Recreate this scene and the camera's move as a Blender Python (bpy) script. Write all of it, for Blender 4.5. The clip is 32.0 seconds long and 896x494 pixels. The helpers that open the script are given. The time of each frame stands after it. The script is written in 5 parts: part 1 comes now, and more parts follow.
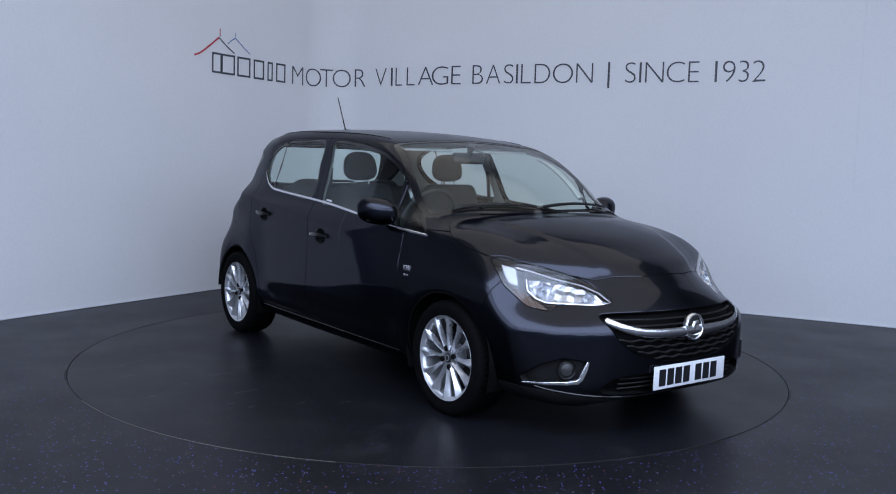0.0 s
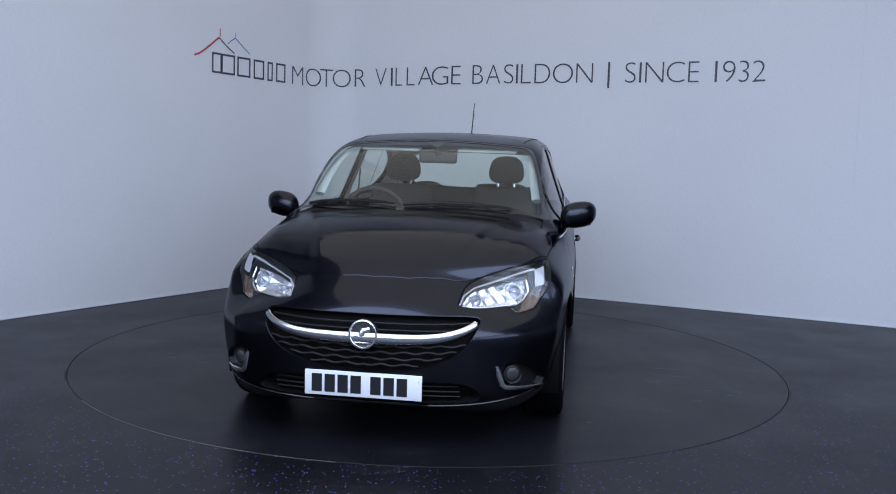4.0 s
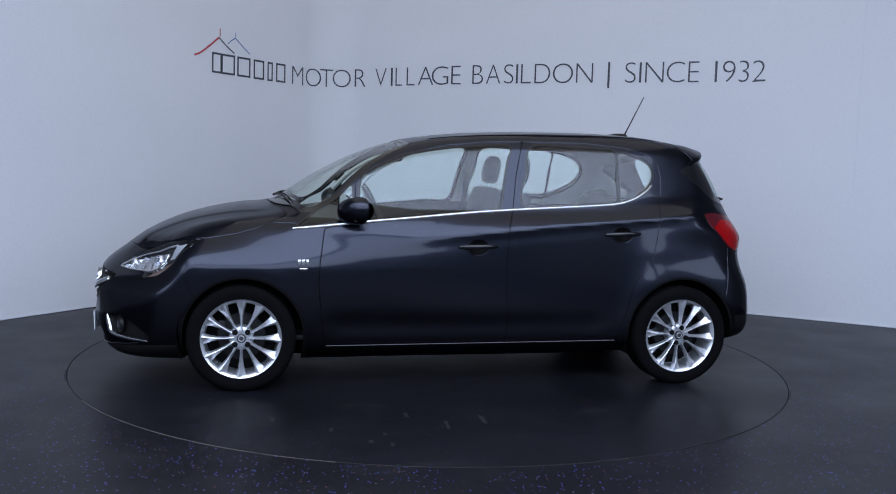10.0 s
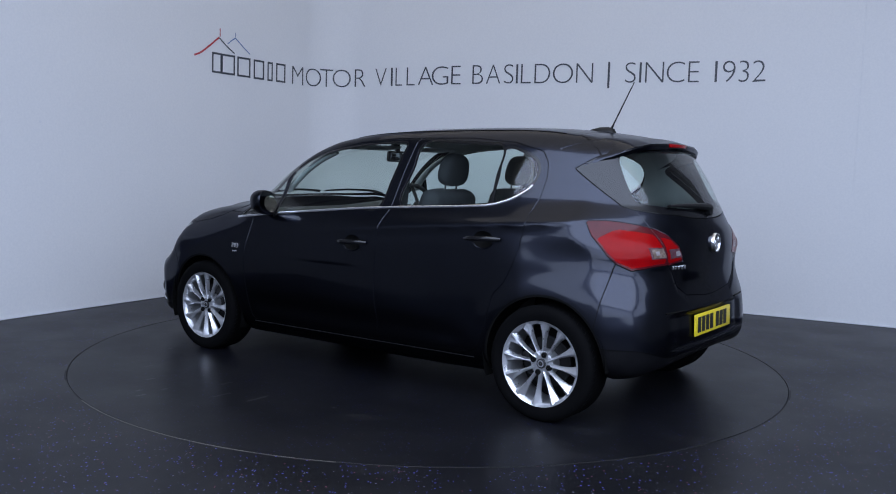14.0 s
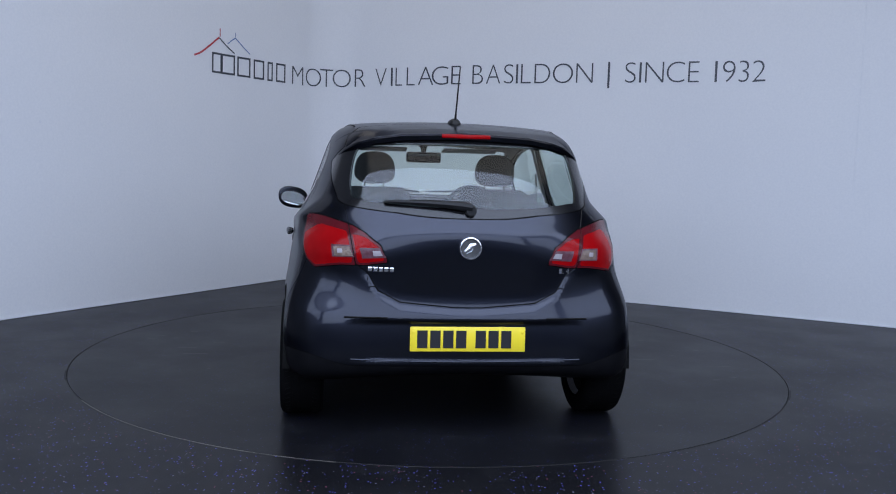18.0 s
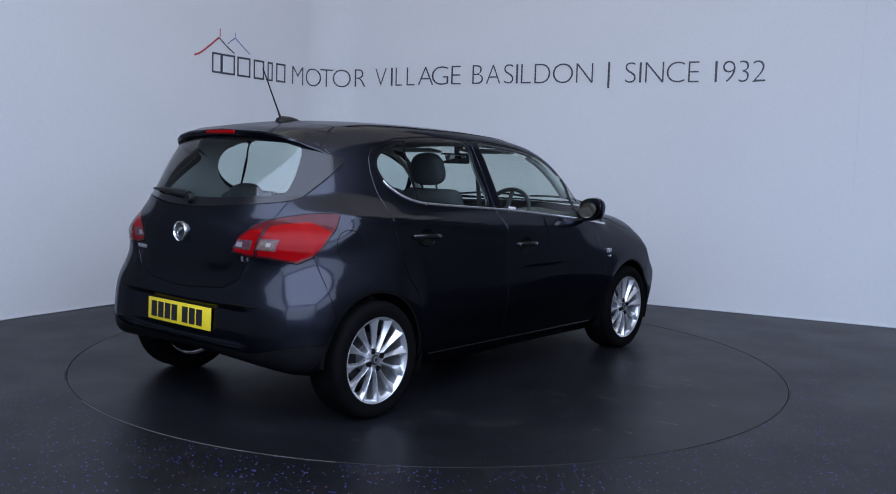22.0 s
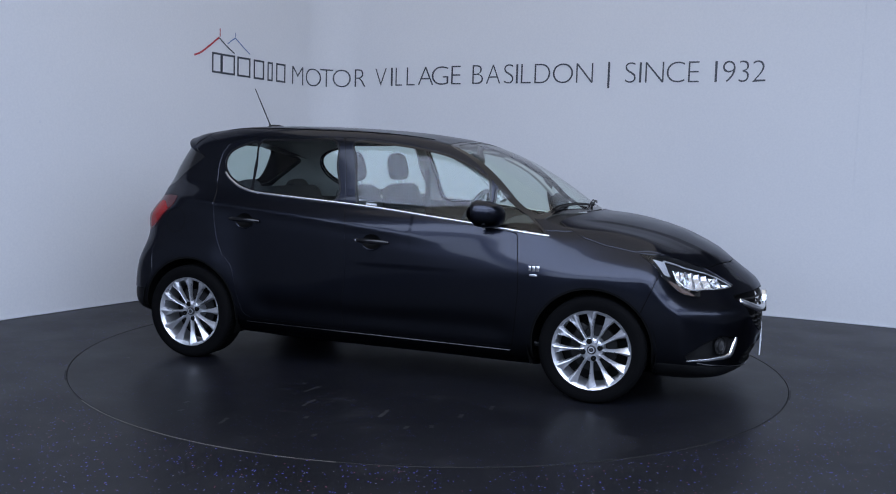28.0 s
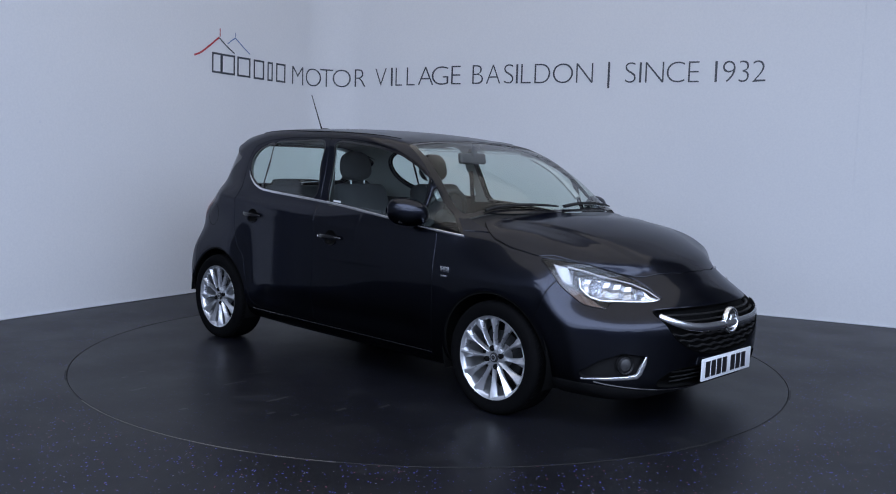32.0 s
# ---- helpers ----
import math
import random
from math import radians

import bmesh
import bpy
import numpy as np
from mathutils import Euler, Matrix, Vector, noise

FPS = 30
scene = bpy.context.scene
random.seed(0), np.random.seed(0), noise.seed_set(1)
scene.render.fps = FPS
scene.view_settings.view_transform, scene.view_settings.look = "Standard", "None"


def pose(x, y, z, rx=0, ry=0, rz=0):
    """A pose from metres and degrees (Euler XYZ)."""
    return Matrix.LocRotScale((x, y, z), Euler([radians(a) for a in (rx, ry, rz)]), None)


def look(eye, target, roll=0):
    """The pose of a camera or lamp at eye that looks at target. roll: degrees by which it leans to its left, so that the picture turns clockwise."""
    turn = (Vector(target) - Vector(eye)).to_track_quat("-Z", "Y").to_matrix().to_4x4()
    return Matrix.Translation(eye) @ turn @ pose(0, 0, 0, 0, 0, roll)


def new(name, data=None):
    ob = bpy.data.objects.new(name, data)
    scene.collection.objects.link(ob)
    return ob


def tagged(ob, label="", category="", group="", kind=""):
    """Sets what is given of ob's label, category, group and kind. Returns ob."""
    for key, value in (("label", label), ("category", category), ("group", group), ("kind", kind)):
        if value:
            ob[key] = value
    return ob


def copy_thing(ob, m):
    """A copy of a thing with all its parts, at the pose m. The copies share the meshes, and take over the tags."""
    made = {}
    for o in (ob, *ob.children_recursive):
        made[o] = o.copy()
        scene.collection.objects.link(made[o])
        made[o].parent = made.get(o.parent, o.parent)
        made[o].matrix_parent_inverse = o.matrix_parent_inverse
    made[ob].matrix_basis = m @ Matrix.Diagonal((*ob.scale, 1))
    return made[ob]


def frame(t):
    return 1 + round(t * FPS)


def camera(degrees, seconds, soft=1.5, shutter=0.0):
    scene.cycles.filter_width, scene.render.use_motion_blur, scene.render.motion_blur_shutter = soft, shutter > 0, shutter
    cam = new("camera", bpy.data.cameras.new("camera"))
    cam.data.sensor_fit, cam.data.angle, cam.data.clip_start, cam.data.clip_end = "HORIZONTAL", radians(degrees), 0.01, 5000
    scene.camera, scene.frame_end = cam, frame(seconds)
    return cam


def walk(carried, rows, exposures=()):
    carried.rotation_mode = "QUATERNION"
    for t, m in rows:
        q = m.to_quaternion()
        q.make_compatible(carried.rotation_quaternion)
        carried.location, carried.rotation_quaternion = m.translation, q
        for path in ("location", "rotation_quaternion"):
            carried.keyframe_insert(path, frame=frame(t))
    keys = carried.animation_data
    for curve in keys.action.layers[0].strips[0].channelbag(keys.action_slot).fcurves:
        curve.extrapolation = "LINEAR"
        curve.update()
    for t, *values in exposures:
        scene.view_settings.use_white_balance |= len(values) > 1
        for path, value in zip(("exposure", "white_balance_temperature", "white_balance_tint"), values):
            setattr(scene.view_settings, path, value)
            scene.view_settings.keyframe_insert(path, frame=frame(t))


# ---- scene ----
cam = camera(52.626, 32.0, soft=1.05)
EYE = (0.0, -5.864, 1.2627)
VIEW = look(EYE, (0.04693, -2.87762, 0.98165), 1.717)
walk(cam, [(0.0, VIEW), (32.0, VIEW)])
scene.view_settings.exposure = 0.0

# ---- light: ceiling panels overhead, unseen fill lamps added on the south and side walls ----
world = bpy.data.worlds.new("world")
scene.world = world
world.use_nodes = True
world.node_tree.nodes["Background"].inputs[0].default_value = (.55, .62, .8, 1)
world.node_tree.nodes["Background"].inputs[1].default_value = .02


def area_lamp(name, eye, target, size, watts, colour):
    data = bpy.data.lights.new(name, "AREA")
    data.shape, data.size, data.size_y = "RECTANGLE", size[0], size[1]
    data.energy, data.color = watts, colour
    ob = new(name, data)
    ob.matrix_world = look(eye, target)
    return ob


COOL, TUBE = (.615, .73, 1.0), (.97, .94, .92)
area_lamp("ceiling_light_panel", (0.6, -0.55, 4.47), (0.6, -0.55, 0), (6.0, 5.1), 64, TUBE)
# extra panel, added so the bonnet and screen reflect a lit ceiling
area_lamp("ceiling_light_panel", (-0.5, 2.72, 4.47), (-0.5, 2.72, 0), (3.2, 1.4), 8, TUBE)
area_lamp("ceiling_light_panel", (0.5, -6.25, 4.46), (0.5, -6.25, 0), (9.6, 6.1), 850, COOL)
# no windows here: fill lamps added in front of the closed walls
area_lamp("south_fill", (0.4, -10.15, 3.05), (0.4, 0, 3.05), (11.2, 2.6), 330, COOL)
area_lamp("side_fill", (6.20, -6.2, 3.3), (0, -6.2, 3.3), (6.5, 2.0), 120, COOL)
area_lamp("side_fill", (-5.62, -7.0, 3.3), (0, -7.0, 3.3), (5.5, 2.0), 100, COOL)


# ---- materials ----
def shader(name, colour, rough=.5, metal=0.0, **more):
    m = bpy.data.materials.new(name)
    m.use_nodes = True
    b = m.node_tree.nodes["Principled BSDF"]
    b.inputs["Base Color"].default_value = (*colour, 1)
    b.inputs["Roughness"].default_value = rough
    b.inputs["Metallic"].default_value = metal
    for key, value in more.items():
        b.inputs[key.replace("_", " ")].default_value = value
    return m


def node(m, kind, **values):
    n = m.node_tree.nodes.new(kind)
    for key, value in values.items():
        n.inputs[key.replace("_", " ")].default_value = value
    return n


def grain(m, low, high, scale, rough=None, bump=0.0, second=None, detail=6.0, coords="Object"):
    """Colour variation at two scales, roughness variation and fine relief."""
    t, links = m.node_tree, m.node_tree.links
    b = t.nodes["Principled BSDF"]
    at = t.nodes.new("ShaderNodeTexCoord")
    n1 = node(m, "ShaderNodeTexNoise", Scale=scale, Detail=detail)
    n2 = node(m, "ShaderNodeTexNoise", Scale=second or scale * .07, Detail=4.0)
    for n in (n1, n2):
        links.new(at.outputs[coords], n.inputs["Vector"])
    mixed = t.nodes.new("ShaderNodeMath")
    mixed.operation = "ADD"
    half = t.nodes.new("ShaderNodeMath")
    half.operation = "MULTIPLY"
    half.inputs[1].default_value = .5
    links.new(n1.outputs["Fac"], mixed.inputs[0])
    links.new(n2.outputs["Fac"], mixed.inputs[1])
    links.new(mixed.outputs[0], half.inputs[0])
    ramp = t.nodes.new("ShaderNodeValToRGB")
    ramp.color_ramp.elements[0].position, ramp.color_ramp.elements[1].position = .35, .65
    ramp.color_ramp.elements[0].color, ramp.color_ramp.elements[1].color = (*low, 1), (*high, 1)
    links.new(half.outputs[0], ramp.inputs[0])
    links.new(ramp.outputs[0], b.inputs["Base Color"])
    if rough:
        rr = t.nodes.new("ShaderNodeMapRange")
        rr.inputs[1].default_value, rr.inputs[2].default_value = .35, .65
        rr.inputs[3].default_value, rr.inputs[4].default_value = rough
        links.new(half.outputs[0], rr.inputs[0])
        links.new(rr.outputs[0], b.inputs["Roughness"])
    if bump:
        bp = node(m, "ShaderNodeBump", Strength=bump, Distance=.002)
        links.new(n1.outputs["Fac"], bp.inputs["Height"])
        links.new(bp.outputs[0], b.inputs["Normal"])
    return m


WALL = grain(shader("wall_paint", (.7, .7, .72), .75), (.66, .675, .70), (.72, .73, .745), 60, (.7, .85), .12, .6)
CEIL = grain(shader("ceiling_paint", (.6, .6, .6), .9), (.66, .62, .56), (.72, .68, .62), 30, (.85, .95), .1)
DARK_WALL = grain(shader("plain_dark", (.06, .06, .07), .8), (.014, .014, .016), (.024, .024, .026), 12, (.7, .9), .1)
# for walls out of view: a grey picked to dim what the car reflects
UNSEEN_GREY = grain(shader("unseen_grey_wall", (.17, .17, .18), .8), (.14, .142, .15), (.19, .192, .20), 40, (.75, .9), .1, .5)
SKIRT = grain(shader("skirting_paint", (.7, .7, .72), .5), (.62, .64, .68), (.74, .75, .78), 40, (.45, .6))
INK = shader("lettering_vinyl", (.045, .05, .065), .45)
RED_INK = shader("red_vinyl", (.42, .03, .04), .45)
BLUE_INK = shader("blue_vinyl", (.08, .16, .36), .45)
# pale steel that paints in the light caught by the pit's edge
GLINT_EDGE = grain(shader("glint_steel", (.4, .38, .34), .5, .3), (.06, .057, .05), (.24, .225, .20), 9, (.4, .6))
DUST = grain(shader("dust_scuff", (.1, .1, .1), .8), (.011, .011, .012), (.024, .024, .026), 45, (.35, .5))
METAL_EDGE = grain(shader("steel_edge", (.1, .1, .1), .5, .6), (.012, .012, .012), (.040, .038, .034), 3, (.35, .7))


def floor_material(name, dusty, flecked):
    """Dark rubber sheet with coloured flecks, scuffs and dust."""
    m = shader(name, (.03, .032, .04), .4)
    t, links = m.node_tree, m.node_tree.links
    b = t.nodes["Principled BSDF"]
    b.inputs["Specular IOR Level"].default_value = .15
    at = t.nodes.new("ShaderNodeTexCoord")
    base = node(m, "ShaderNodeTexNoise", Scale=1.3, Detail=7.0, Roughness=.6)
    links.new(at.outputs["Object"], base.inputs["Vector"])
    ramp = t.nodes.new("ShaderNodeValToRGB")
    ramp.color_ramp.elements[0].position, ramp.color_ramp.elements[1].position = .3, .72
    ramp.color_ramp.elements[0].color, ramp.color_ramp.elements[1].color = (.0050, .0052, .0066, 1), (.0088, .0091, .0112, 1)
    links.new(base.outputs["Fac"], ramp.inputs[0])
    cells = node(m, "ShaderNodeTexVoronoi", Scale=95.0)
    links.new(at.outputs["Object"], cells.inputs["Vector"])
    split = t.nodes.new("ShaderNodeSeparateColor")
    links.new(cells.outputs["Color"], split.inputs[0])
    pick = t.nodes.new("ShaderNodeMapRange")
    pick.inputs[1].default_value, pick.inputs[2].default_value = .90, .93
    pick.inputs[4].default_value = flecked
    links.new(split.outputs[0], pick.inputs[0])
    near = t.nodes.new("ShaderNodeMapRange")
    near.inputs[1].default_value, near.inputs[2].default_value = .38, .30
    links.new(cells.outputs["Distance"], near.inputs[0])
    both = t.nodes.new("ShaderNodeMath")
    both.operation = "MULTIPLY"
    links.new(pick.outputs[0], both.inputs[0])
    links.new(near.outputs[0], both.inputs[1])
    fleck = t.nodes.new("ShaderNodeValToRGB")
    fleck.color_ramp.interpolation = "CONSTANT"
    stops = [(0, (.09, .10, .38)), (.45, (.14, .14, .19)), (.65, (.08, .09, .46)), (.88, (.22, .07, .11))]
    while len(fleck.color_ramp.elements) < len(stops):
        fleck.color_ramp.elements.new(.5)
    for e, (pos, col) in zip(fleck.color_ramp.elements, stops):
        e.position, e.color = pos, (*col, 1)
    links.new(split.outputs[1], fleck.inputs[0])
    mix = t.nodes.new("ShaderNodeMix")
    mix.data_type = "RGBA"
    links.new(both.outputs[0], mix.inputs[0])
    links.new(ramp.outputs[0], mix.inputs[6])
    links.new(fleck.outputs[0], mix.inputs[7])
    dust = node(m, "ShaderNodeTexNoise", Scale=2.6, Detail=9.0, Roughness=.72)
    links.new(at.outputs["Object"], dust.inputs["Vector"])
    dr = t.nodes.new("ShaderNodeMapRange")
    dr.inputs[1].default_value, dr.inputs[2].default_value = .55, .78
    dr.inputs[4].default_value = dusty
    links.new(dust.outputs["Fac"], dr.inputs[0])
    mix2 = t.nodes.new("ShaderNodeMix")
    mix2.data_type = "RGBA"
    links.new(dr.outputs[0], mix2.inputs[0])
    links.new(mix.outputs[2], mix2.inputs[6])
    mix2.inputs[7].default_value = (.075, .073, .072, 1)
    links.new(mix2.outputs[2], b.inputs["Base Color"])
    rr = t.nodes.new("ShaderNodeMapRange")
    rr.inputs[1].default_value, rr.inputs[2].default_value = .3, .75
    rr.inputs[3].default_value, rr.inputs[4].default_value = .32, .46
    links.new(base.outputs["Fac"], rr.inputs[0])
    links.new(rr.outputs[0], b.inputs["Roughness"])
    bp = node(m, "ShaderNodeBump", Strength=.10, Distance=.001)
    fine = node(m, "ShaderNodeTexNoise", Scale=260.0, Detail=3.0)
    links.new(at.outputs["Object"], fine.inputs["Vector"])
    links.new(fine.outputs["Fac"], bp.inputs["Height"])
    links.new(bp.outputs[0], b.inputs["Normal"])
    return m


FLOOR = floor_material("rubber_floor", .16, 1.0)
TABLE = floor_material("turntable_rubber", .2, .3)


# ---- the car's outer skin, as one smooth field: negative inside ----
# x forward, y to the car's left, z up; origin on the ground midway between the axles
NOSE = [(1.60, .175), (1.90, .175), (2.03, .20), (2.085, .255), (2.10, .34), (2.105, .46), (2.10, .54), (2.080, .605), (2.036, .655)]
BONNET = [(1.97, .703), (1.90, .757), (1.82, .813), (1.65, .893), (1.47, .946), (1.30, .979), (1.12, .999)]
SCREEN = [(1.02, 1.058), (.874, 1.156), (.732, 1.236), (.59, 1.304), (.447, 1.358), (.303, 1.396)]
ROOF = [(.085, 1.429), (-.134, 1.449), (-.429, 1.463), (-.801, 1.468), (-1.027, 1.463), (-1.18, 1.452), (-1.371, 1.428), (-1.49, 1.405)]
TAIL = [(-1.548, 1.374), (-1.585, 1.325), (-1.660, 1.22), (-1.73, 1.09), (-1.775, 1.0), (-1.80, .95), (-1.805, .88), (-1.80, .78), (-1.797, .68), (-1.806, .61)]
HEEL = [(-1.815, .57), (-1.823, .50), (-1.828, .42), (-1.822, .365), (-1.79, .315), (-1.70, .285), (-1.55, .265), (-1.3, .225), (-.5, .18), (.8, .175)]


def spline(pts, n=8, closed=False):
    """Catmull-Rom curve through pts, n steps a span."""
    p = np.array(pts, float)
    if closed:
        q = np.vstack([p[-1:], p, p[:2]])
    else:
        q = np.vstack([2 * p[:1] - p[1:2], p, 2 * p[-1:] - p[-2:-1]])
    out = []
    for i in range(len(q) - 3):
        a, b, c, d = q[i:i + 4]
        for t in np.arange(n) / n:
            out.append(.5 * (2 * b + (c - a) * t + (2 * a - 5 * b + 4 * c - d) * t * t + (3 * b - a - 3 * c + d) * t ** 3))
    if not closed:
        out.append(p[-1])
    return np.array(out)


def poly_field(px, pz, poly):
    """Signed distance in a plane from points to a closed polygon."""
    best = np.full(px.shape, 1e9)
    inside = np.zeros(px.shape, bool)
    for (ax_, az_), (bx_, bz_) in zip(poly, np.roll(poly, -1, 0)):
        ex, ez = bx_ - ax_, bz_ - az_
        wx, wz = px - ax_, pz - az_
        t = np.clip((wx * ex + wz * ez) / (ex * ex + ez * ez + 1e-12), 0, 1)
        best = np.minimum(best, (wx - t * ex) ** 2 + (wz - t * ez) ** 2)
        cross = (az_ > pz) != (bz_ > pz)
        with np.errstate(divide="ignore", invalid="ignore"):
            inside ^= cross & (px < ex * (pz - az_) / (bz_ - az_ + 1e-15) + ax_)
    return np.where(inside, -1, 1) * np.sqrt(best)


GX, GZ, GS = -2.5, -.3, .0125
_gx, _gz = np.meshgrid(GX + GS * np.arange(410), GZ + GS * np.arange(180), indexing="ij")
_field = poly_field(_gx, _gz, spline(NOSE + BONNET + SCREEN + ROOF + TAIL + HEEL, 6, True))
for _ in range(4):
    _field[1:-1] = .25 * (_field[:-2] + 2 * _field[1:-1] + _field[2:])
    _field[:, 1:-1] = .25 * (_field[:, :-2] + 2 * _field[:, 1:-1] + _field[:, 2:])


def cubic(t):
    return (-.5 * t + t * t - .5 * t ** 3, 1 - 2.5 * t * t + 1.5 * t ** 3, .5 * t + 2 * t * t - 1.5 * t ** 3, -.5 * t * t + .5 * t ** 3)


def outline(x, z):
    """Field of the side outline."""
    u = np.clip((x - GX) / GS, 1, 406.999)
    w = np.clip((z - GZ) / GS, 1, 176.999)
    i, j = u.astype(int), w.astype(int)
    cu, cw = cubic(u - i), cubic(w - j)
    return sum(cu[a] * cw[b] * _field[i + a - 1, j + b - 1] for a in range(4) for b in range(4))


def ease(a, b, t):
    t = np.clip((t - a) / (b - a), 0, 1)
    return t * t * (3 - 2 * t)


def soft(a, k):
    return .5 * (a + np.sqrt(a * a + k * k))


def smax(a, b, k):
    h = np.maximum(k - np.abs(a - b), 0) / k
    return np.maximum(a, b) + h * h * k * .25


SECTION = spline([(.10, .66), (.17, .745), (.22, .79), (.30, .823), (.45, .852), (.60, .862), (.72, .857), (.80, .846), (.88, .829), (.94, .802),
                  (1.0, .762), (1.1, .723), (1.2, .687), (1.3, .652), (1.36, .630), (1.42, .600), (1.5, .53), (1.6, .38)], 12)
SECTION_Z = np.linspace(.1, 1.6, 600)
SECTION_W = np.interp(SECTION_Z, SECTION[:, 0], SECTION[:, 1])
for _ in range(30):
    SECTION_W[1:-1] = .25 * (SECTION_W[:-2] + 2 * SECTION_W[1:-1] + SECTION_W[2:])
WHEEL_F, WHEEL_R, WHEEL_Z = 1.252, -1.259, .292


def crease_z(x):
    return np.interp(x, [-1.5, -1.115, -.781, -.497, -.205, .162, .42, .75], [1.003, .966, .940, .916, .886, .846, .812, .78])


def half_width(x, z):
    w = np.interp(z, SECTION_Z, SECTION_W)
    hi = .115 * (soft(x - .66, .16) - .02)
    lo = .085 * np.maximum(x - .95, 0) ** 2
    w = w - (lo + (hi - lo) * ease(.665, .865, z)) * (x > .2)
    w = w - .15 * np.maximum(x - .2, 0) ** 2 * ease(.90, 1.08, z)
    rear = .022 + .060 * ease(.98, 1.1, z)
    w = w - rear * np.maximum(-x - .6, 0) ** 2 - .161 * ease(.6, .9, z) * np.maximum(-x - 1.0, 0) ** 2
    w = w + .020 * ease(.85, 1.15, -x) * (1 - ease(.75, .95, z)) + .046 * np.exp(-((z - .92) / .11) ** 2) * ease(.95, 1.65, -x)
    d = z - crease_z(x)
    fade = 1 - ease(-.1, .60, x)
    edge = np.interp(crease_z(x), SECTION_Z, SECTION_W) + .008
    base = np.interp(z, SECTION_Z, SECTION_W)
    line = edge - .034 * d
    under = np.where(z > .66, line - base, -smax(-line, -base, .02) - base) * (1 - ease(-.02, .024, d))
    under = under * (1 - .6 * ease(.80, 1.15, -x) * (1 - ease(.38, .92, z)))
    over = .008 * (1 - ease(0, .10, d)) * ease(-.02, .024, d)
    w = w + fade * (under + over - .0015 * np.exp(-((d + .045) / .03) ** 2))
    for wx in (WHEEL_F, WHEEL_R):
        r = np.hypot(x - wx, z - WHEEL_Z)
        w = w + .003 * np.exp(-((r - .36) / .06) ** 2) * ease(.2, .35, z)
    w = w - .010 * np.exp(-((z - .36) / .06) ** 2) * ease(-.85, -.7, x) * (1 - ease(.7, .85, x))
    return w


def skin(x, y, z):
    y = np.abs(y)
    y2 = y * y
    front, rear = ease(.1, 1.1, x), ease(.9, 1.5, -x)
    nose = (.20 * y2 + .65 * y2 * y2 + .48 * y2 * ease(.50, .68, z) * (1 - .75 * ease(.72, .82, z))) * ease(1.45, 1.85, x)
    glass = .18 * y2 * front * (1 - ease(1.45, 1.85, x))
    up = ease(.82, .97, z)
    mid = ease(.56, .86, z)
    tail = (.07 + .05 * mid + .10 * up) * y2 + .55 * mid * y2 * y2 + (.32 * (1 - mid) + .30 * up) * y2 * y2 * y2
    tail = (tail - .040 * ease(.36, .64, y) * np.exp(-((z - .87) / .11) ** 2)) * rear
    low = np.interp(y, [0, .065, .305, .405, .45, .505], [.613, .614, .634, .684, .76, .80])
    tail = tail + .006 * ease(-.045, .004, z - low) * (1 - ease(.0, .16, z - low)) * (1 - ease(.42, .52, y)) * rear
    tail = tail + .011 * (1 - ease(.40, .56, y)) * ease(.358, .392, z) * (1 - ease(.535, .562, z)) * rear
    crown = .085 + .03 * front
    ridge = np.interp(x, [1.10, 1.50, 1.90], [.50, .40, .27])
    fold = .006 * ease(-.012, .045, y - ridge) * ease(1.08, 1.22, x) * (1 - ease(1.78, 1.92, x)) * (1 - ease(.10, .22, y - ridge))
    a = outline(x + nose + glass - tail, z + crown * y2 + fold)
    b = (y - half_width(x, z)) * .96
    return smax(a, b, .13 - .04 * ease(1.0, 1.3, z))


def skin_normal(p):
    e = .004
    g = np.stack([skin(*(p + d).T) - skin(*(p - d).T) for d in np.eye(3) * e], -1)
    return g / np.linalg.norm(g, axis=1)[:, None]


def cast(start, way, far=2.6, steps=26):
    """Where rays from inside first leave the skin."""
    lo = np.zeros(len(start))
    hi = np.full(len(start), far)
    for s in np.linspace(far / steps, far, steps):
        q = start + way * s
        out = (skin(*q.T) > 0) & (hi == far)
        hi = np.where(out, s, hi)
    lo = np.maximum(hi - far / steps, 0)
    for _ in range(18):
        m = .5 * (lo + hi)
        neg = skin(*(start + way * m[:, None]).T) < 0
        lo, hi = np.where(neg, m, lo), np.where(neg, hi, m)
    return start + way * hi[:, None]


def side_at(x, z, out=0.0):
    """Points on the car's left flank."""
    x, z = np.atleast_1d(np.asarray(x, float)), np.atleast_1d(np.asarray(z, float))
    x, z = np.broadcast_arrays(x, z)
    p = cast(np.stack([x, x * 0, z], -1), np.tile([0., 1, 0], (len(x), 1)), 1.1)
    return p + out * skin_normal(p)


def end_at(y, z, ahead=1, out=0.0):
    """Points on the nose (ahead 1) or the tail (-1)."""
    y, z = np.broadcast_arrays(np.atleast_1d(np.asarray(y, float)), np.atleast_1d(np.asarray(z, float)))
    p = cast(np.stack([y * 0 + .9 * ahead, y, z], -1), np.tile([1. * ahead, 0, 0], (len(y), 1)), 1.6)
    return p + out * skin_normal(p)


def top_at(x, y, out=0.0):
    x, y = np.broadcast_arrays(np.atleast_1d(np.asarray(x, float)), np.atleast_1d(np.asarray(y, float)))
    p = cast(np.stack([x, y, x * 0 + .6], -1), np.tile([0., 0, 1], (len(x), 1)), 1.2)
    return p + out * skin_normal(p)


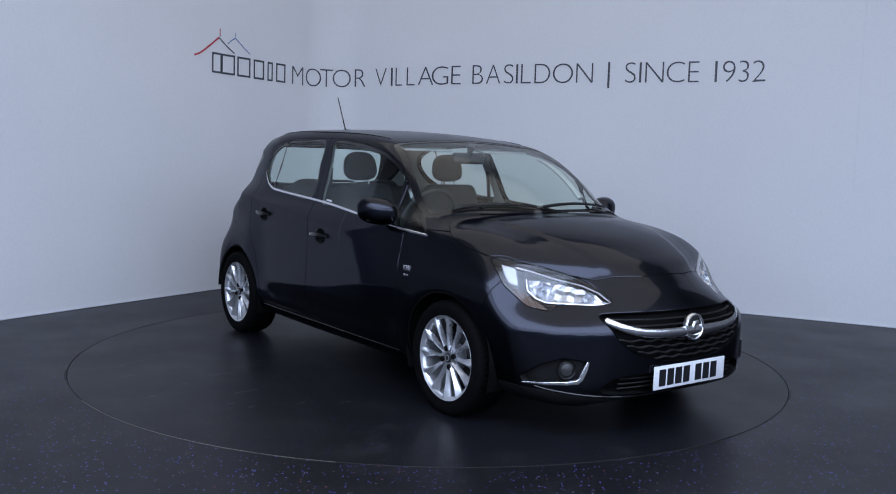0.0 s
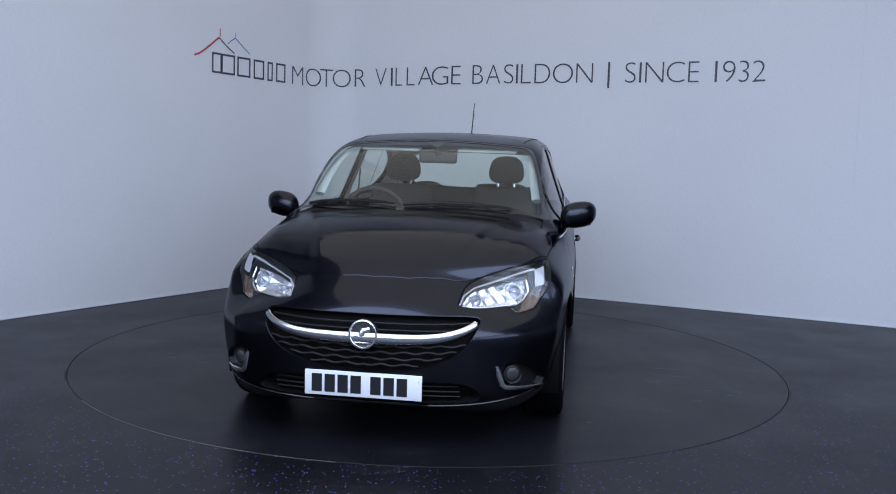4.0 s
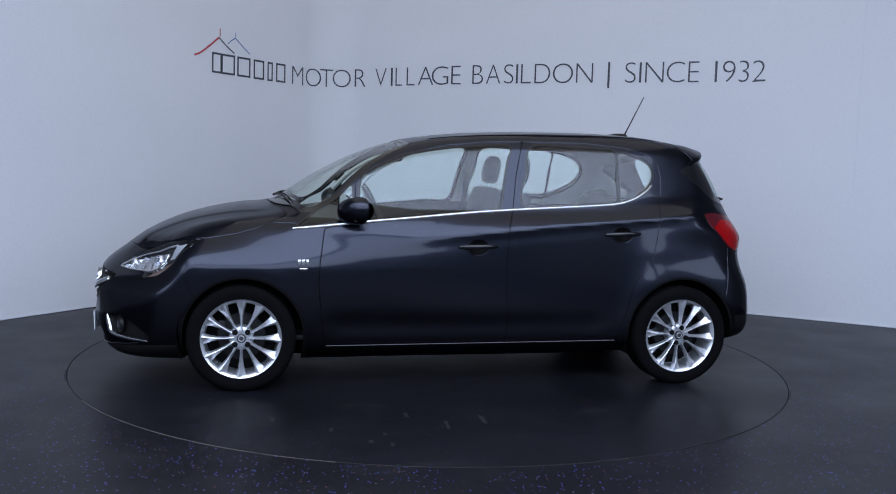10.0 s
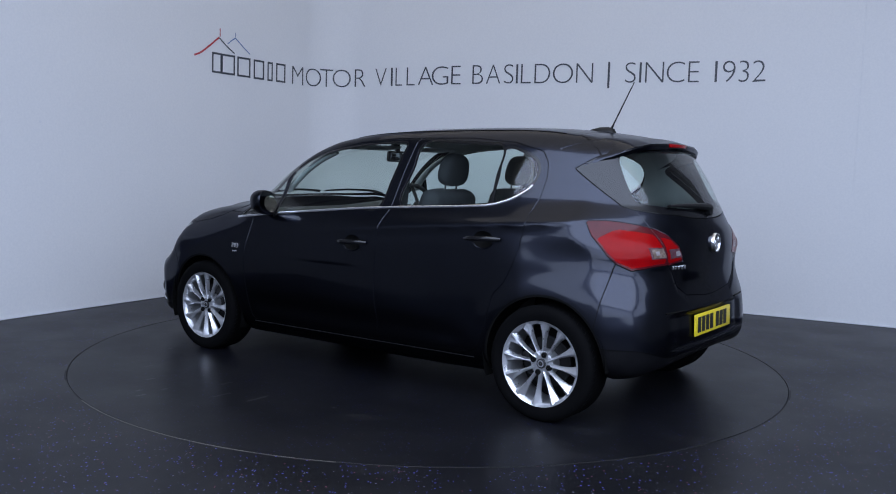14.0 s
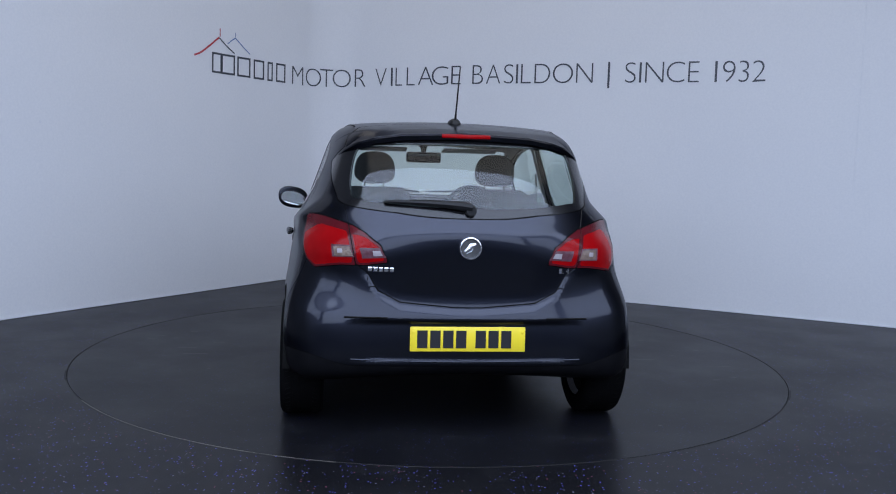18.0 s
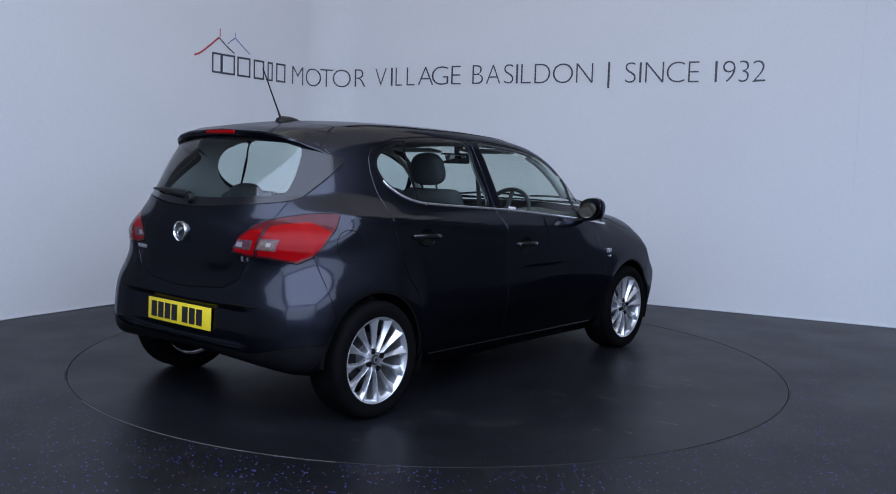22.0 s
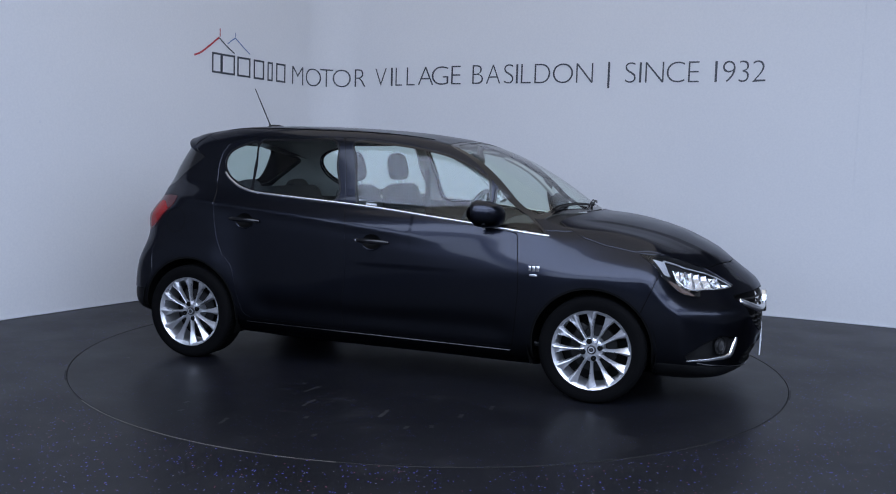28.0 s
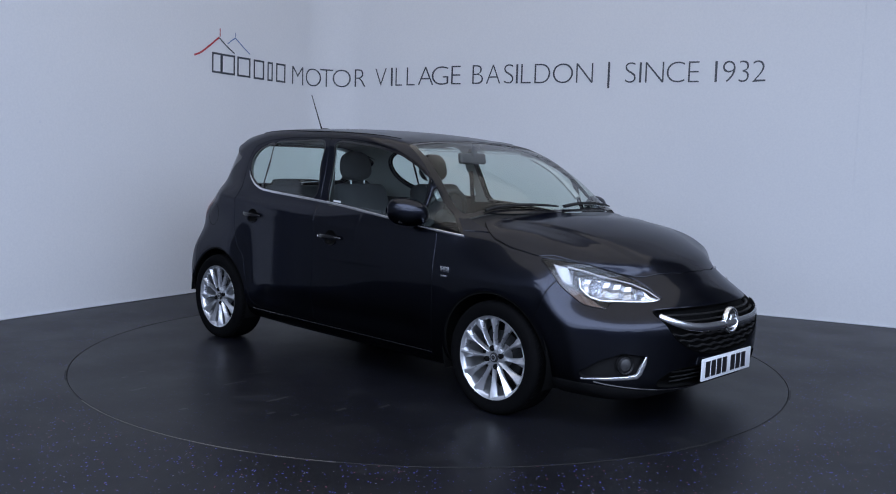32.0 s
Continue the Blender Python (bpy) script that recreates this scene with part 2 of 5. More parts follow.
# ---- mesh helpers ----
def mesh_object(name, verts, faces, material, parent=None, label="", smooth=False):
    me = bpy.data.meshes.new(name)
    me.from_pydata([tuple(map(float, v)) for v in verts], [], [tuple(map(int, q)) for q in faces])
    me.materials.append(material)
    if smooth:
        me.polygons.foreach_set("use_smooth", [True] * len(me.polygons))
    me.update()
    ob = new(name, me)
    if parent:
        ob.parent = parent
    if label:
        tagged(ob, label)
    return ob


def part(name, bm, material, parent, label="", smooth=True, angle=40):
    """Links a bmesh as one mesh object under a thing or a part."""
    bmesh.ops.recalc_face_normals(bm, faces=bm.faces)
    for q in bm.faces:
        q.smooth = smooth
    for e in bm.edges:
        if len(e.link_faces) == 2 and e.calc_face_angle(0) > radians(angle):
            e.smooth = False
    me = bpy.data.meshes.new(name)
    bm.to_mesh(me)
    bm.free()
    me.materials.append(material)
    ob = new(name, me)
    if parent:
        ob.parent = parent
    if label:
        tagged(ob, label)
    return ob


def box(size, at=(0, 0, 0), bevel=.0, turn=None, segments=2):
    bm = bmesh.new()
    bmesh.ops.create_cube(bm, size=1)
    bmesh.ops.scale(bm, vec=size, verts=bm.verts)
    if bevel:
        bmesh.ops.bevel(bm, geom=list(bm.edges), offset=bevel, segments=segments, profile=.5, affect="EDGES")
    m = Matrix.Translation(at)
    if turn:
        m = m @ Euler([radians(a) for a in turn]).to_matrix().to_4x4()
    bm.transform(m)
    return bm


def join(*bms):
    out = bms[0]
    for b in bms[1:]:
        me = bpy.data.meshes.new("tmp")
        b.to_mesh(me)
        b.free()
        out.from_mesh(me)
        bpy.data.meshes.remove(me)
    return out


def tube(path, radius, sides=10, squash=(1, 1), closed=False, up=(0, 0, 1)):
    """A swept round or flattened bar along a path."""
    p = [Vector(q) for q in path]
    bm = bmesh.new()
    rings = []
    n = len(p)
    for i, q in enumerate(p):
        a = p[(i - 1) % n] if closed or i else q
        c = p[(i + 1) % n] if closed or i < n - 1 else q
        d = (c - a).normalized()
        s = d.cross(Vector(up))
        s = s.normalized() if s.length > 1e-4 else Vector((1, 0, 0))
        w = s.cross(d).normalized()
        r = radius[i] if isinstance(radius, (list, tuple)) else radius
        rings.append([bm.verts.new(q + r * (math.cos(k * math.tau / sides) * squash[0] * s + math.sin(k * math.tau / sides) * squash[1] * w)) for k in range(sides)])
    for i in range(n if closed else n - 1):
        a, c = rings[i], rings[(i + 1) % n]
        for k in range(sides):
            bm.faces.new((a[k], a[(k + 1) % sides], c[(k + 1) % sides], c[k]))
    if not closed:
        bm.faces.new(rings[0])
        bm.faces.new(rings[-1])
    return bm


def lathe(profile, sides=48, axis="y", at=(0, 0, 0)):
    """Turns (radius, along) pairs about an axis."""
    bm = bmesh.new()
    rings = []
    for r, h in profile:
        ring = []
        for k in range(sides):
            c, s = math.cos(k * math.tau / sides), math.sin(k * math.tau / sides)
            q = {"y": (r * c, h, r * s), "z": (r * c, r * s, h), "x": (h, r * c, r * s)}[axis]
            ring.append(bm.verts.new(Vector(q) + Vector(at)))
        rings.append(ring)
    for a, c in zip(rings, rings[1:]):
        for k in range(sides):
            bm.faces.new((a[k], a[(k + 1) % sides], c[(k + 1) % sides], c[k]))
    return bm


# ---- the room ----
CORNER, A1, A2, RAD = Vector((-1.172, 4.031)), radians(58.42), radians(-26.845), .45
DL, DR = Vector((math.cos(A1), math.sin(A1))), Vector((math.cos(A2), math.sin(A2)))
TAN, ARC = RAD * math.tan((A1 - A2) / 2), RAD * (A1 - A2)
ARC_AT = CORNER - TAN * DL + RAD * Vector((DL.y, -DL.x))
HIGH = 4.5


def wall_at(s, z, off=0.0):
    """A point at arc length s along the backdrop wall, off metres into the room."""
    s, z, off = float(s), float(z), float(off)
    if s < 0:
        p, n = CORNER - TAN * DL + s * DL, Vector((DL.y, -DL.x))
    elif s > ARC:
        p, n = CORNER + TAN * DR + (s - ARC) * DR, Vector((DR.y, -DR.x))
    else:
        b = A1 - s / RAD
        n = Vector((math.sin(b), -math.cos(b)))
        p = ARC_AT - RAD * n
    q = p + off * n
    return Vector((q.x, q.y, z))


def wall_strip(name, s0, s1, z0, z1, thick, material, off=0.0):
    cuts = sorted({s0, s1} | {ARC * k / 24 for k in range(25) if s0 < ARC * k / 24 < s1} | {round(.4 * k, 3) for k in range(-24, 28) if s0 < .4 * k < s1 and not 0 <= .4 * k <= ARC})
    verts, faces = [], []
    for s in cuts:
        f0, f1, b1, b0 = wall_at(s, z0, off), wall_at(s, z1, off), wall_at(s, z1, off - thick), wall_at(s, z0, off - thick)
        verts += [f0, f1, f1, b1, b1, b0, b0, f0]
    for i in range(len(cuts) - 1):
        a, c = 8 * i, 8 * i + 8
        for k in range(0, 8, 2):
            faces.append((c + k, c + k + 1, a + k + 1, a + k))
    n = len(verts) - 8
    faces += [(0, 2, 4, 6), (n + 6, n + 4, n + 2, n)]
    ob = mesh_object(name, verts, faces, material)
    for q in ob.data.polygons:
        q.use_smooth = abs(q.normal.z) < .5 and q.index < len(faces) - 2
    return tagged(ob, kind="structure")


S_LEFT, S_JOINT, S_RIGHT = -8.2, 5.48, 8.6
PALE_LEFT, PALE_RIGHT = -3.75, 6.25
tagged(wall_strip("wall_back", PALE_LEFT, PALE_RIGHT, 0, HIGH, .12, WALL), "smooth pale grey painted studio wall with a rounded corner", "wall")
# the backdrop's ends, out of view, are greyed so the flanks reflect less
tagged(wall_strip("unseen_wall_end", S_LEFT, PALE_LEFT - .001, 0, HIGH, .12, UNSEEN_GREY), "unseen grey wall end, toned down for the car's reflections", "wall")
tagged(wall_strip("unseen_wall_end", PALE_RIGHT + .001, S_RIGHT, 0, HIGH, .12, UNSEEN_GREY), "unseen grey wall end, toned down for the car's reflections", "wall")
tagged(wall_strip("wall_joint", S_JOINT - .002, S_JOINT + .002, 1.1, HIGH, .001, SKIRT, .0022), "faint filled joint between wall panels", "trim")
tagged(wall_strip("baseboard", S_LEFT, S_RIGHT, .004, .012, .006, SKIRT, .0065), "thin pale sealant bead where wall meets floor", "trim")

W0, W1 = wall_at(S_LEFT, 0), wall_at(S_RIGHT, 0)
back_y = -10.2


def slab(name, a, c, z0, z1, thick, material, label, category):
    a, c = Vector(a[:2]), Vector(c[:2])
    d = (c - a).normalized()
    n = Vector((d.y, -d.x)) * thick
    verts = [(*a, z0), (*c, z0), (*(c + n), z0), (*(a + n), z0), (*a, z1), (*c, z1), (*(c + n), z1), (*(a + n), z1)]
    faces = [(0, 1, 2, 3), (7, 6, 5, 4), (0, 4, 5, 1), (1, 5, 6, 2), (2, 6, 7, 3), (3, 7, 4, 0)]
    return tagged(mesh_object(name, verts, faces, material), label, category, kind="structure")


# closing walls out of view, added; their tone is set by the car's reflections
slab("wall_west", (W0.x, back_y), (W0.x, W0.y), 0, HIGH, -.12, UNSEEN_GREY, "unseen closing wall, its grey toned for the car's reflections", "wall")
slab("wall_east", (W1.x, W1.y), (W1.x, back_y), 0, HIGH, -.12, UNSEEN_GREY, "unseen closing wall, its grey toned for the car's reflections", "wall")
# unseen wall added behind the camera, dark to keep the car's reflections low
slab("wall_south", (W1.x + .12, back_y), (W0.x - .12, back_y), 0, HIGH, -.12, DARK_WALL, "unseen wall behind the camera, kept dark so the flanks reflect little", "wall")
ceiling = part("ceiling", box((18, 24, .1), ((W0.x + W1.x) / 2, -5.5, HIGH + .052)), CEIL, None)
tagged(ceiling, "plain grey studio ceiling", "ceiling", kind="structure")

# floor with a round opening, and the turntable in it
RING = 2.2126


def ring_floor():
    n = 160
    verts, faces = [], []
    x0, x1, y0, y1 = W0.x - .3, W1.x + .3, back_y - .3, 6.0
    for k in range(n):
        a = math.tau * k / n
        c, s = math.cos(a), math.sin(a)
        far = min((x1 if c > 0 else x0) / c if abs(c) > 1e-6 else 1e9, (y1 if s > 0 else y0) / s if abs(s) > 1e-6 else 1e9)
        verts += [(RING * c, RING * s, 0), (far * c, far * s, 0), (RING * c, RING * s, -.06)]
    for k in range(n):
        a, c = 3 * k, 3 * ((k + 1) % n)
        faces += [(a, a + 1, c + 1, c), (a + 2, a, c, c + 2)]
    cx = [(x1, y1), (x0, y1), (x0, y0), (x1, y0)]
    for x, y in cx:
        ang = math.atan2(y, x) % math.tau
        k = int(ang / math.tau * n)
        verts.append((x, y, 0))
        faces.append((3 * k + 1, len(verts) - 1, 3 * ((k + 1) % n) + 1))
    return mesh_object("floor", verts, faces, FLOOR)


tagged(ring_floor(), "dark rubber studio floor with blue flecks", "floor", kind="structure")
tagged(mesh_object("pit_floor", [(-2.4, -2.4, -.058), (2.4, -2.4, -.058), (2.4, 2.4, -.058), (-2.4, 2.4, -.058)], [(0, 1, 2, 3)], DARK_WALL), "dark pit under the turntable", "floor", kind="structure")


def arc_strip(name, a0, a1, r0, r1, z, material, label, category):
    n = max(4, int((a1 - a0) / 1.5))
    verts, faces = [], []
    for k in range(n + 1):
        a = radians(a0 + (a1 - a0) * k / n)
        for r, h in ((r0, -.02), (r0, z), (r1, z + .0004), (r1, -.02)):
            verts.append((r * math.cos(a), r * math.sin(a), h))
    for k in range(n):
        for q in range(3):
            faces.append((4 * k + q, 4 * k + q + 1, 4 * k + q + 5, 4 * k + q + 4))
    return tagged(mesh_object(name, verts, faces, material), label, category, kind="structure")


# front-left arc coloured bright where light strikes the edge, the rest left dark
arc_strip("turntable_rim", -143, -100, RING - .0042, RING + .0010, .0014, GLINT_EDGE, "steel edge of the turntable pit with a glint of light painted in", "trim")
arc_strip("turntable_rim", -100, 217, RING - .0040, RING + .0004, .0006, METAL_EDGE, "dark edge of the turntable pit, the arc without the painted glint", "trim")
for a in (-158.0, -22.6):
    arc_strip("floor_slot", a - 3.2, a + 3.2, RING - .0045, RING + .0060, .0018, DARK_WALL, "small dark slot in the turntable edge", "trim")


turntable = tagged(new("turntable"), "round dark rubber turntable flush with the floor", "turntable")
part("deck", lathe([(.001, 0), (1.1, 0), (RING - .009, 0), (RING - .006, -.003), (RING - .006, -.05)], 160, "z"), TABLE, turntable)

# pale scuffs that turn with the table: x, y, direction, length
SCUFFS = [(0, 1.507, 88, .186), (.193, 1.583, 88, .163), (.367, 1.405, 88, .116), (.507, 1.709, 88, .056), (.494, 1.866, 88, .07), (.585, 1.815, 88, .056), (.752, 1.619, 88, .079),
          (1.019, 1.439, 88, .074), (1.34, 1.033, 88, .037), (.742, -1.083, 275, .116), (.644, -1.299, 275, .084), (.279, -1.413, 275, .186)]
SCUFFS += [(.575, -1.532, 285, .056), (.47, -1.595, 270, .056), (-.268, -1.149, 262, .233), (-.365, -1.054, 275, .047), (-.151, -1.41, 270, .186), (-.037, -1.642, 275, .047),
           (.133, -1.886, 275, .056), (-.362, -1.855, 280, .116), (-.714, -1.659, 270, .056), (-.649, -1.794, 275, .047), (-1.64, -.957, 275, .028), (-.412, 1.37, 170, .028)]
rng = random.Random(5)
for x, y, turn, long in SCUFFS:
    n = 14
    ring = []
    for k in range(n):
        a = math.tau * k / n
        f = rng.uniform(.55, 1.0)
        ring.append((long * .5 * f * math.cos(a), .016 * f * math.sin(a) + .004 * math.sin(3 * a), .0007))
    bm = bmesh.new()
    bm.faces.new([bm.verts.new(q) for q in ring])
    bm.transform(pose(x, y, 0, 0, 0, turn))
    part("scuff_mark", bm, DUST, turntable, smooth=False)

# ---- lettering on the wall ----
LETTERS = [("M", -0.200, -0.027), ("O", 0.015, 0.214), ("T", 0.202, 0.343), ("O", 0.340, 0.534), ("R", 0.578, 0.710),
           ("V", 0.825, 0.961), ("I", 1.011, 1.039), ("L", 1.070, 1.148), ("L", 1.201, 1.295), ("A", 1.332, 1.510), ("G", 1.491, 1.679), ("E", 1.712, 1.817),
           ("B", 1.946, 2.062), ("A", 2.095, 2.248), ("S", 2.284, 2.386), ("I", 2.411, 2.434), ("L", 2.464, 2.568), ("D", 2.604, 2.763), ("O", 2.789, 2.991), ("N", 3.022, 3.186),
           ("|", 3.324, 3.351), ("S", 3.491, 3.592), ("I", 3.626, 3.642), ("N", 3.679, 3.848), ("C", 3.873, 4.035), ("E", 4.066, 4.162)]
DIGITS = [("1", 4.290, 4.326), ("9", 4.365, 4.472), ("3", 4.501, 4.587), ("2", 4.616, 4.726)]
BARS = [(-1.318, -1.178), (-1.200, -1.008), (-0.993, -0.800), (-0.771, -0.608), (-0.575, -0.484), (-0.450, -0.296)]


def base_z(s):
    return float(np.interp(s, [-1.24, -.55, .1, .67, 1.1, 2.15, 3.1, 4.7], [2.012, 2.003, 2.008, 2.025, 2.033, 2.044, 2.04, 2.032]))


def glyph(ch, thin):
    """The outline of one character of the built-in font as verts and faces in a unit box."""
    cu = bpy.data.curves.new("glyph", "FONT")
    cu.body, cu.size, cu.offset, cu.extrude, cu.resolution_u = ch, 1.0, thin, 0.0, 6
    ob = new("glyph", cu)
    bpy.context.view_layer.update()
    me = bpy.data.meshes.new_from_object(ob.evaluated_get(bpy.context.evaluated_depsgraph_get()))
    verts = np.array([v.co[:2] for v in me.vertices])
    faces = [tuple(q.vertices) for q in me.polygons]
    bpy.data.objects.remove(ob)
    bpy.data.curves.remove(cu)
    bpy.data.meshes.remove(me)
    lo, hi = verts.min(0), verts.max(0)
    return (verts - lo) / (hi - lo), faces


def flat_piece(name, verts2, faces, place, material, parent, thick=.0012, label=""):
    """Lays a flat shape on a surface by place(u, v, off), with a rim down to the surface."""
    n = len(verts2)
    verts = [place(u, v, .0016 + thick) for u, v in verts2] + [place(u, v, .0016) for u, v in verts2]
    count = {}
    for q in faces:
        for i in range(len(q)):
            a, c = q[i], q[(i + 1) % len(q)]
            count[(a, c)] = 1
    rims = [(a, c, c + n, a + n) for a, c in count if (c, a) not in count]
    return mesh_object(name, verts, list(faces) + rims, material, parent, label)


lettering = tagged(new("wall_lettering"), "thin dark grey capital letters on the pale wall", "sign")
for ch, s0, s1 in LETTERS + DIGITS:
    if ch in "I|1":
        v2, fc = np.array([(0, 0), (1, 0), (1, 1), (0, 1)], float), [(0, 1, 2, 3)]
        mid = (s0 + s1) / 2
        s0, s1 = mid - .010, mid + .010
    else:
        v2, fc = glyph(ch, -.021)
    zb = base_z((s0 + s1) / 2)
    lo, hi = (zb - .052, zb + .190) if ch == "|" else (zb - .002, zb + .182)
    flat_piece("numeral" if ch.isdigit() else "bar" if ch == "|" else "letter", v2, fc,
               lambda u, v, off, s0=s0, s1=s1, lo=lo, hi=hi: wall_at(s0 + u * (s1 - s0), lo + v * (hi - lo), off), INK, lettering)
nameplate = tagged(new("wall_bars"), "row of hollow dark grey bars on the pale wall", "sign")
for s0, s1 in BARS:
    zb = base_z((s0 + s1) / 2)
    bx, by = .020 / (s1 - s0), .018 / .185
    v2 = [(0, 0), (1, 0), (1, 1), (0, 1), (bx, by), (1 - bx, by), (1 - bx, 1 - by), (bx, 1 - by)]
    fc = [(0, 1, 5, 4), (1, 2, 6, 5), (2, 3, 7, 6), (3, 0, 4, 7)]
    flat_piece("bar", np.array(v2, float), fc, lambda u, v, off, s0=s0, s1=s1, zb=zb: wall_at(s0 + .008 + u * (s1 - s0 - .016), zb + .185 * v, off), INK, nameplate)


def stroke(path, width):
    """A flat ribbon along a path in (s, z)."""
    p = np.array(path, float)
    d = np.gradient(p, axis=0)
    d /= np.linalg.norm(d, axis=1)[:, None]
    nrm = np.stack([-d[:, 1], d[:, 0]], -1) * np.atleast_1d(width)[:, None] / 2
    v2 = np.vstack([p + nrm, p - nrm])
    k = len(p)
    return v2, [(i + k, i + k + 1, i + 1, i) for i in range(k - 1)]


peaks = tagged(new("wall_emblem"), "red and blue twin peaked roof lines on the wall", "sign")
for name, path, width, mat in (
        ("red_peak", spline([(-1.524, 2.146), (-1.441, 2.181), (-1.330, 2.258), (-1.224, 2.336)], 6), .016, RED_INK),
        ("red_slope", spline([(-1.224, 2.336), (-1.12, 2.268), (-1.024, 2.214)], 6), .012, INK),
        ("red_spire", [(-1.21, 2.345), (-1.21, 2.385), (-1.21, 2.42)], .008, RED_INK),
        ("blue_peak", spline([(-1.114, 2.292), (-1.06, 2.33), (-1.011, 2.358)], 6), .009, BLUE_INK),
        ("blue_slope", spline([(-1.011, 2.358), (-.92, 2.296), (-.817, 2.232)], 6), .009, BLUE_INK),
        ("blue_spire", [(-1.011, 2.363), (-1.011, 2.385), (-1.011, 2.406)], .006, BLUE_INK)):
    v2, fc = stroke(path, width)
    flat_piece(name, v2, fc, lambda u, v, off: wall_at(u, v, off), mat, peaks)

# filled fixing holes along the wall panels
for s_, z_, r_ in ((-3.067, 1.472, .011), (-1.642, 1.478, .009), (4.103, 1.478, .012), (5.496, 1.465, .012), (4.928, .134, .012)):
    ring = [(math.cos(math.tau * k / 14) * r_, math.sin(math.tau * k / 14) * r_) for k in range(14)]
    spot = flat_piece("wall_filler_spot", np.array(ring), [tuple(range(14))], lambda u, v, off, s_=s_, z_=z_: wall_at(s_ + u, z_ + v, off), SKIRT, None)
    tagged(spot, "small pale filled fixing hole in the wall", "trim", kind="structure")

# ---- car materials ----
def car_paint():
    m = shader("black_blue_paint", (.006, .0065, .010), .30, 1.0, Coat_Weight=.5, Coat_Roughness=.06, Coat_IOR=1.5, Specular_Tint=(.30, .32, .38, 1))
    t, links = m.node_tree, m.node_tree.links
    b = t.nodes["Principled BSDF"]
    at = t.nodes.new("ShaderNodeTexCoord")
    flakes = node(m, "ShaderNodeTexVoronoi", Scale=900.0)
    haze = node(m, "ShaderNodeTexNoise", Scale=2.2, Detail=5.0)
    for n in (flakes, haze):
        links.new(at.outputs["Object"], n.inputs["Vector"])
    ramp = t.nodes.new("ShaderNodeValToRGB")
    ramp.color_ramp.elements[0].position, ramp.color_ramp.elements[1].position = .2, .95
    ramp.color_ramp.elements[0].color, ramp.color_ramp.elements[1].color = (.014, .0157, .0228, 1), (.026, .029, .042, 1)
    links.new(flakes.outputs["Color"], ramp.inputs[0])
    links.new(ramp.outputs[0], b.inputs["Base Color"])
    rr = t.nodes.new("ShaderNodeMapRange")
    rr.inputs[3].default_value, rr.inputs[4].default_value = .05, .09
    links.new(haze.outputs["Fac"], rr.inputs[0])
    links.new(rr.outputs[0], b.inputs["Coat Roughness"])
    return m


def window_glass(name, tint):
    """A thin tinted pane: clear with a Fresnel gloss."""
    m = bpy.data.materials.new(name)
    m.use_nodes = True
    t = m.node_tree
    t.nodes.remove(t.nodes["Principled BSDF"])
    clear = t.nodes.new("ShaderNodeBsdfTransparent")
    clear.inputs[0].default_value = (*tint, 1)
    gloss = t.nodes.new("ShaderNodeBsdfGlossy")
    gloss.inputs["Roughness"].default_value = .015
    face = t.nodes.new("ShaderNodeLayerWeight")
    power = t.nodes.new("ShaderNodeMath")
    power.operation = "POWER"
    power.inputs[1].default_value = 5.0
    fres = t.nodes.new("ShaderNodeMapRange")
    fres.inputs[3].default_value, fres.inputs[4].default_value = .058, 1.0
    t.links.new(face.outputs["Facing"], power.inputs[0])
    t.links.new(power.outputs[0], fres.inputs[0])
    mix = t.nodes.new("ShaderNodeMixShader")
    t.links.new(fres.outputs[0], mix.inputs[0])
    t.links.new(clear.outputs[0], mix.inputs[1])
    t.links.new(gloss.outputs[0], mix.inputs[2])
    t.links.new(mix.outputs[0], t.nodes["Material Output"].inputs[0])
    return m


PAINT = car_paint()
GLASS = window_glass("tinted_glass", (.86, .95, .915))
SCREEN_GLASS = window_glass("windscreen_glass", (.90, .96, .91))
LENS = window_glass("clear_lens", (.93, .94, .95))
RED_LENS = window_glass("red_lens", (.95, .38, .36))
TRIM = grain(shader("black_plastic", (.007, .007, .008), .5), (.005, .005, .0055), (.009, .009, .0095), 300, (.45, .6), .1)
TRIM.node_tree.nodes["Principled BSDF"].inputs["Specular IOR Level"].default_value = .3
GLOSS_TRIM = shader("gloss_black_trim", (.006, .006, .007), .2, 0, Coat_Weight=.25, Coat_Roughness=.08, Specular_IOR_Level=.35)
RUBBER = grain(shader("tyre_rubber", (.014, .014, .015), .7), (.0022, .0022, .0026), (.0045, .0045, .0048), 120, (.75, .9), .2)
RUBBER.node_tree.nodes["Principled BSDF"].inputs["Specular IOR Level"].default_value = .05
TRIM_DARK = grain(shader("dark_bumper_plastic", (.004, .004, .005), .45, 0, Specular_IOR_Level=.12), (.003, .003, .004), (.006, .006, .007), 200, (.4, .5))
SEAL = shader("rubber_seal", (.003, .003, .003), .7, 0, Specular_IOR_Level=.12)
CHROME = grain(shader("chrome", (.84, .85, .86), .16, 1.0), (.82, .83, .84), (.88, .89, .90), 30, (.18, .28))
SILVER = grain(shader("wheel_silver", (.52, .53, .55), .3, .8), (.64, .65, .675), (.70, .71, .735), 30, (.27, .33))
DARK_METAL = grain(shader("dark_metal", (.07, .07, .075), .5, .7), (.04, .04, .042), (.10, .10, .10), 40, (.4, .6))
REFLECTOR = shader("lamp_reflector", (.72, .73, .76), .26, .9)
LAMP_GREY = shader("lamp_bezel", (.055, .057, .062), .3, .5)
RED_PLASTIC = grain(shader("red_plastic", (.5, .01, .012), .2, 0, Specular_IOR_Level=.12), (.22, .0012, .0025), (.30, .0025, .004), 9, (.14, .22))
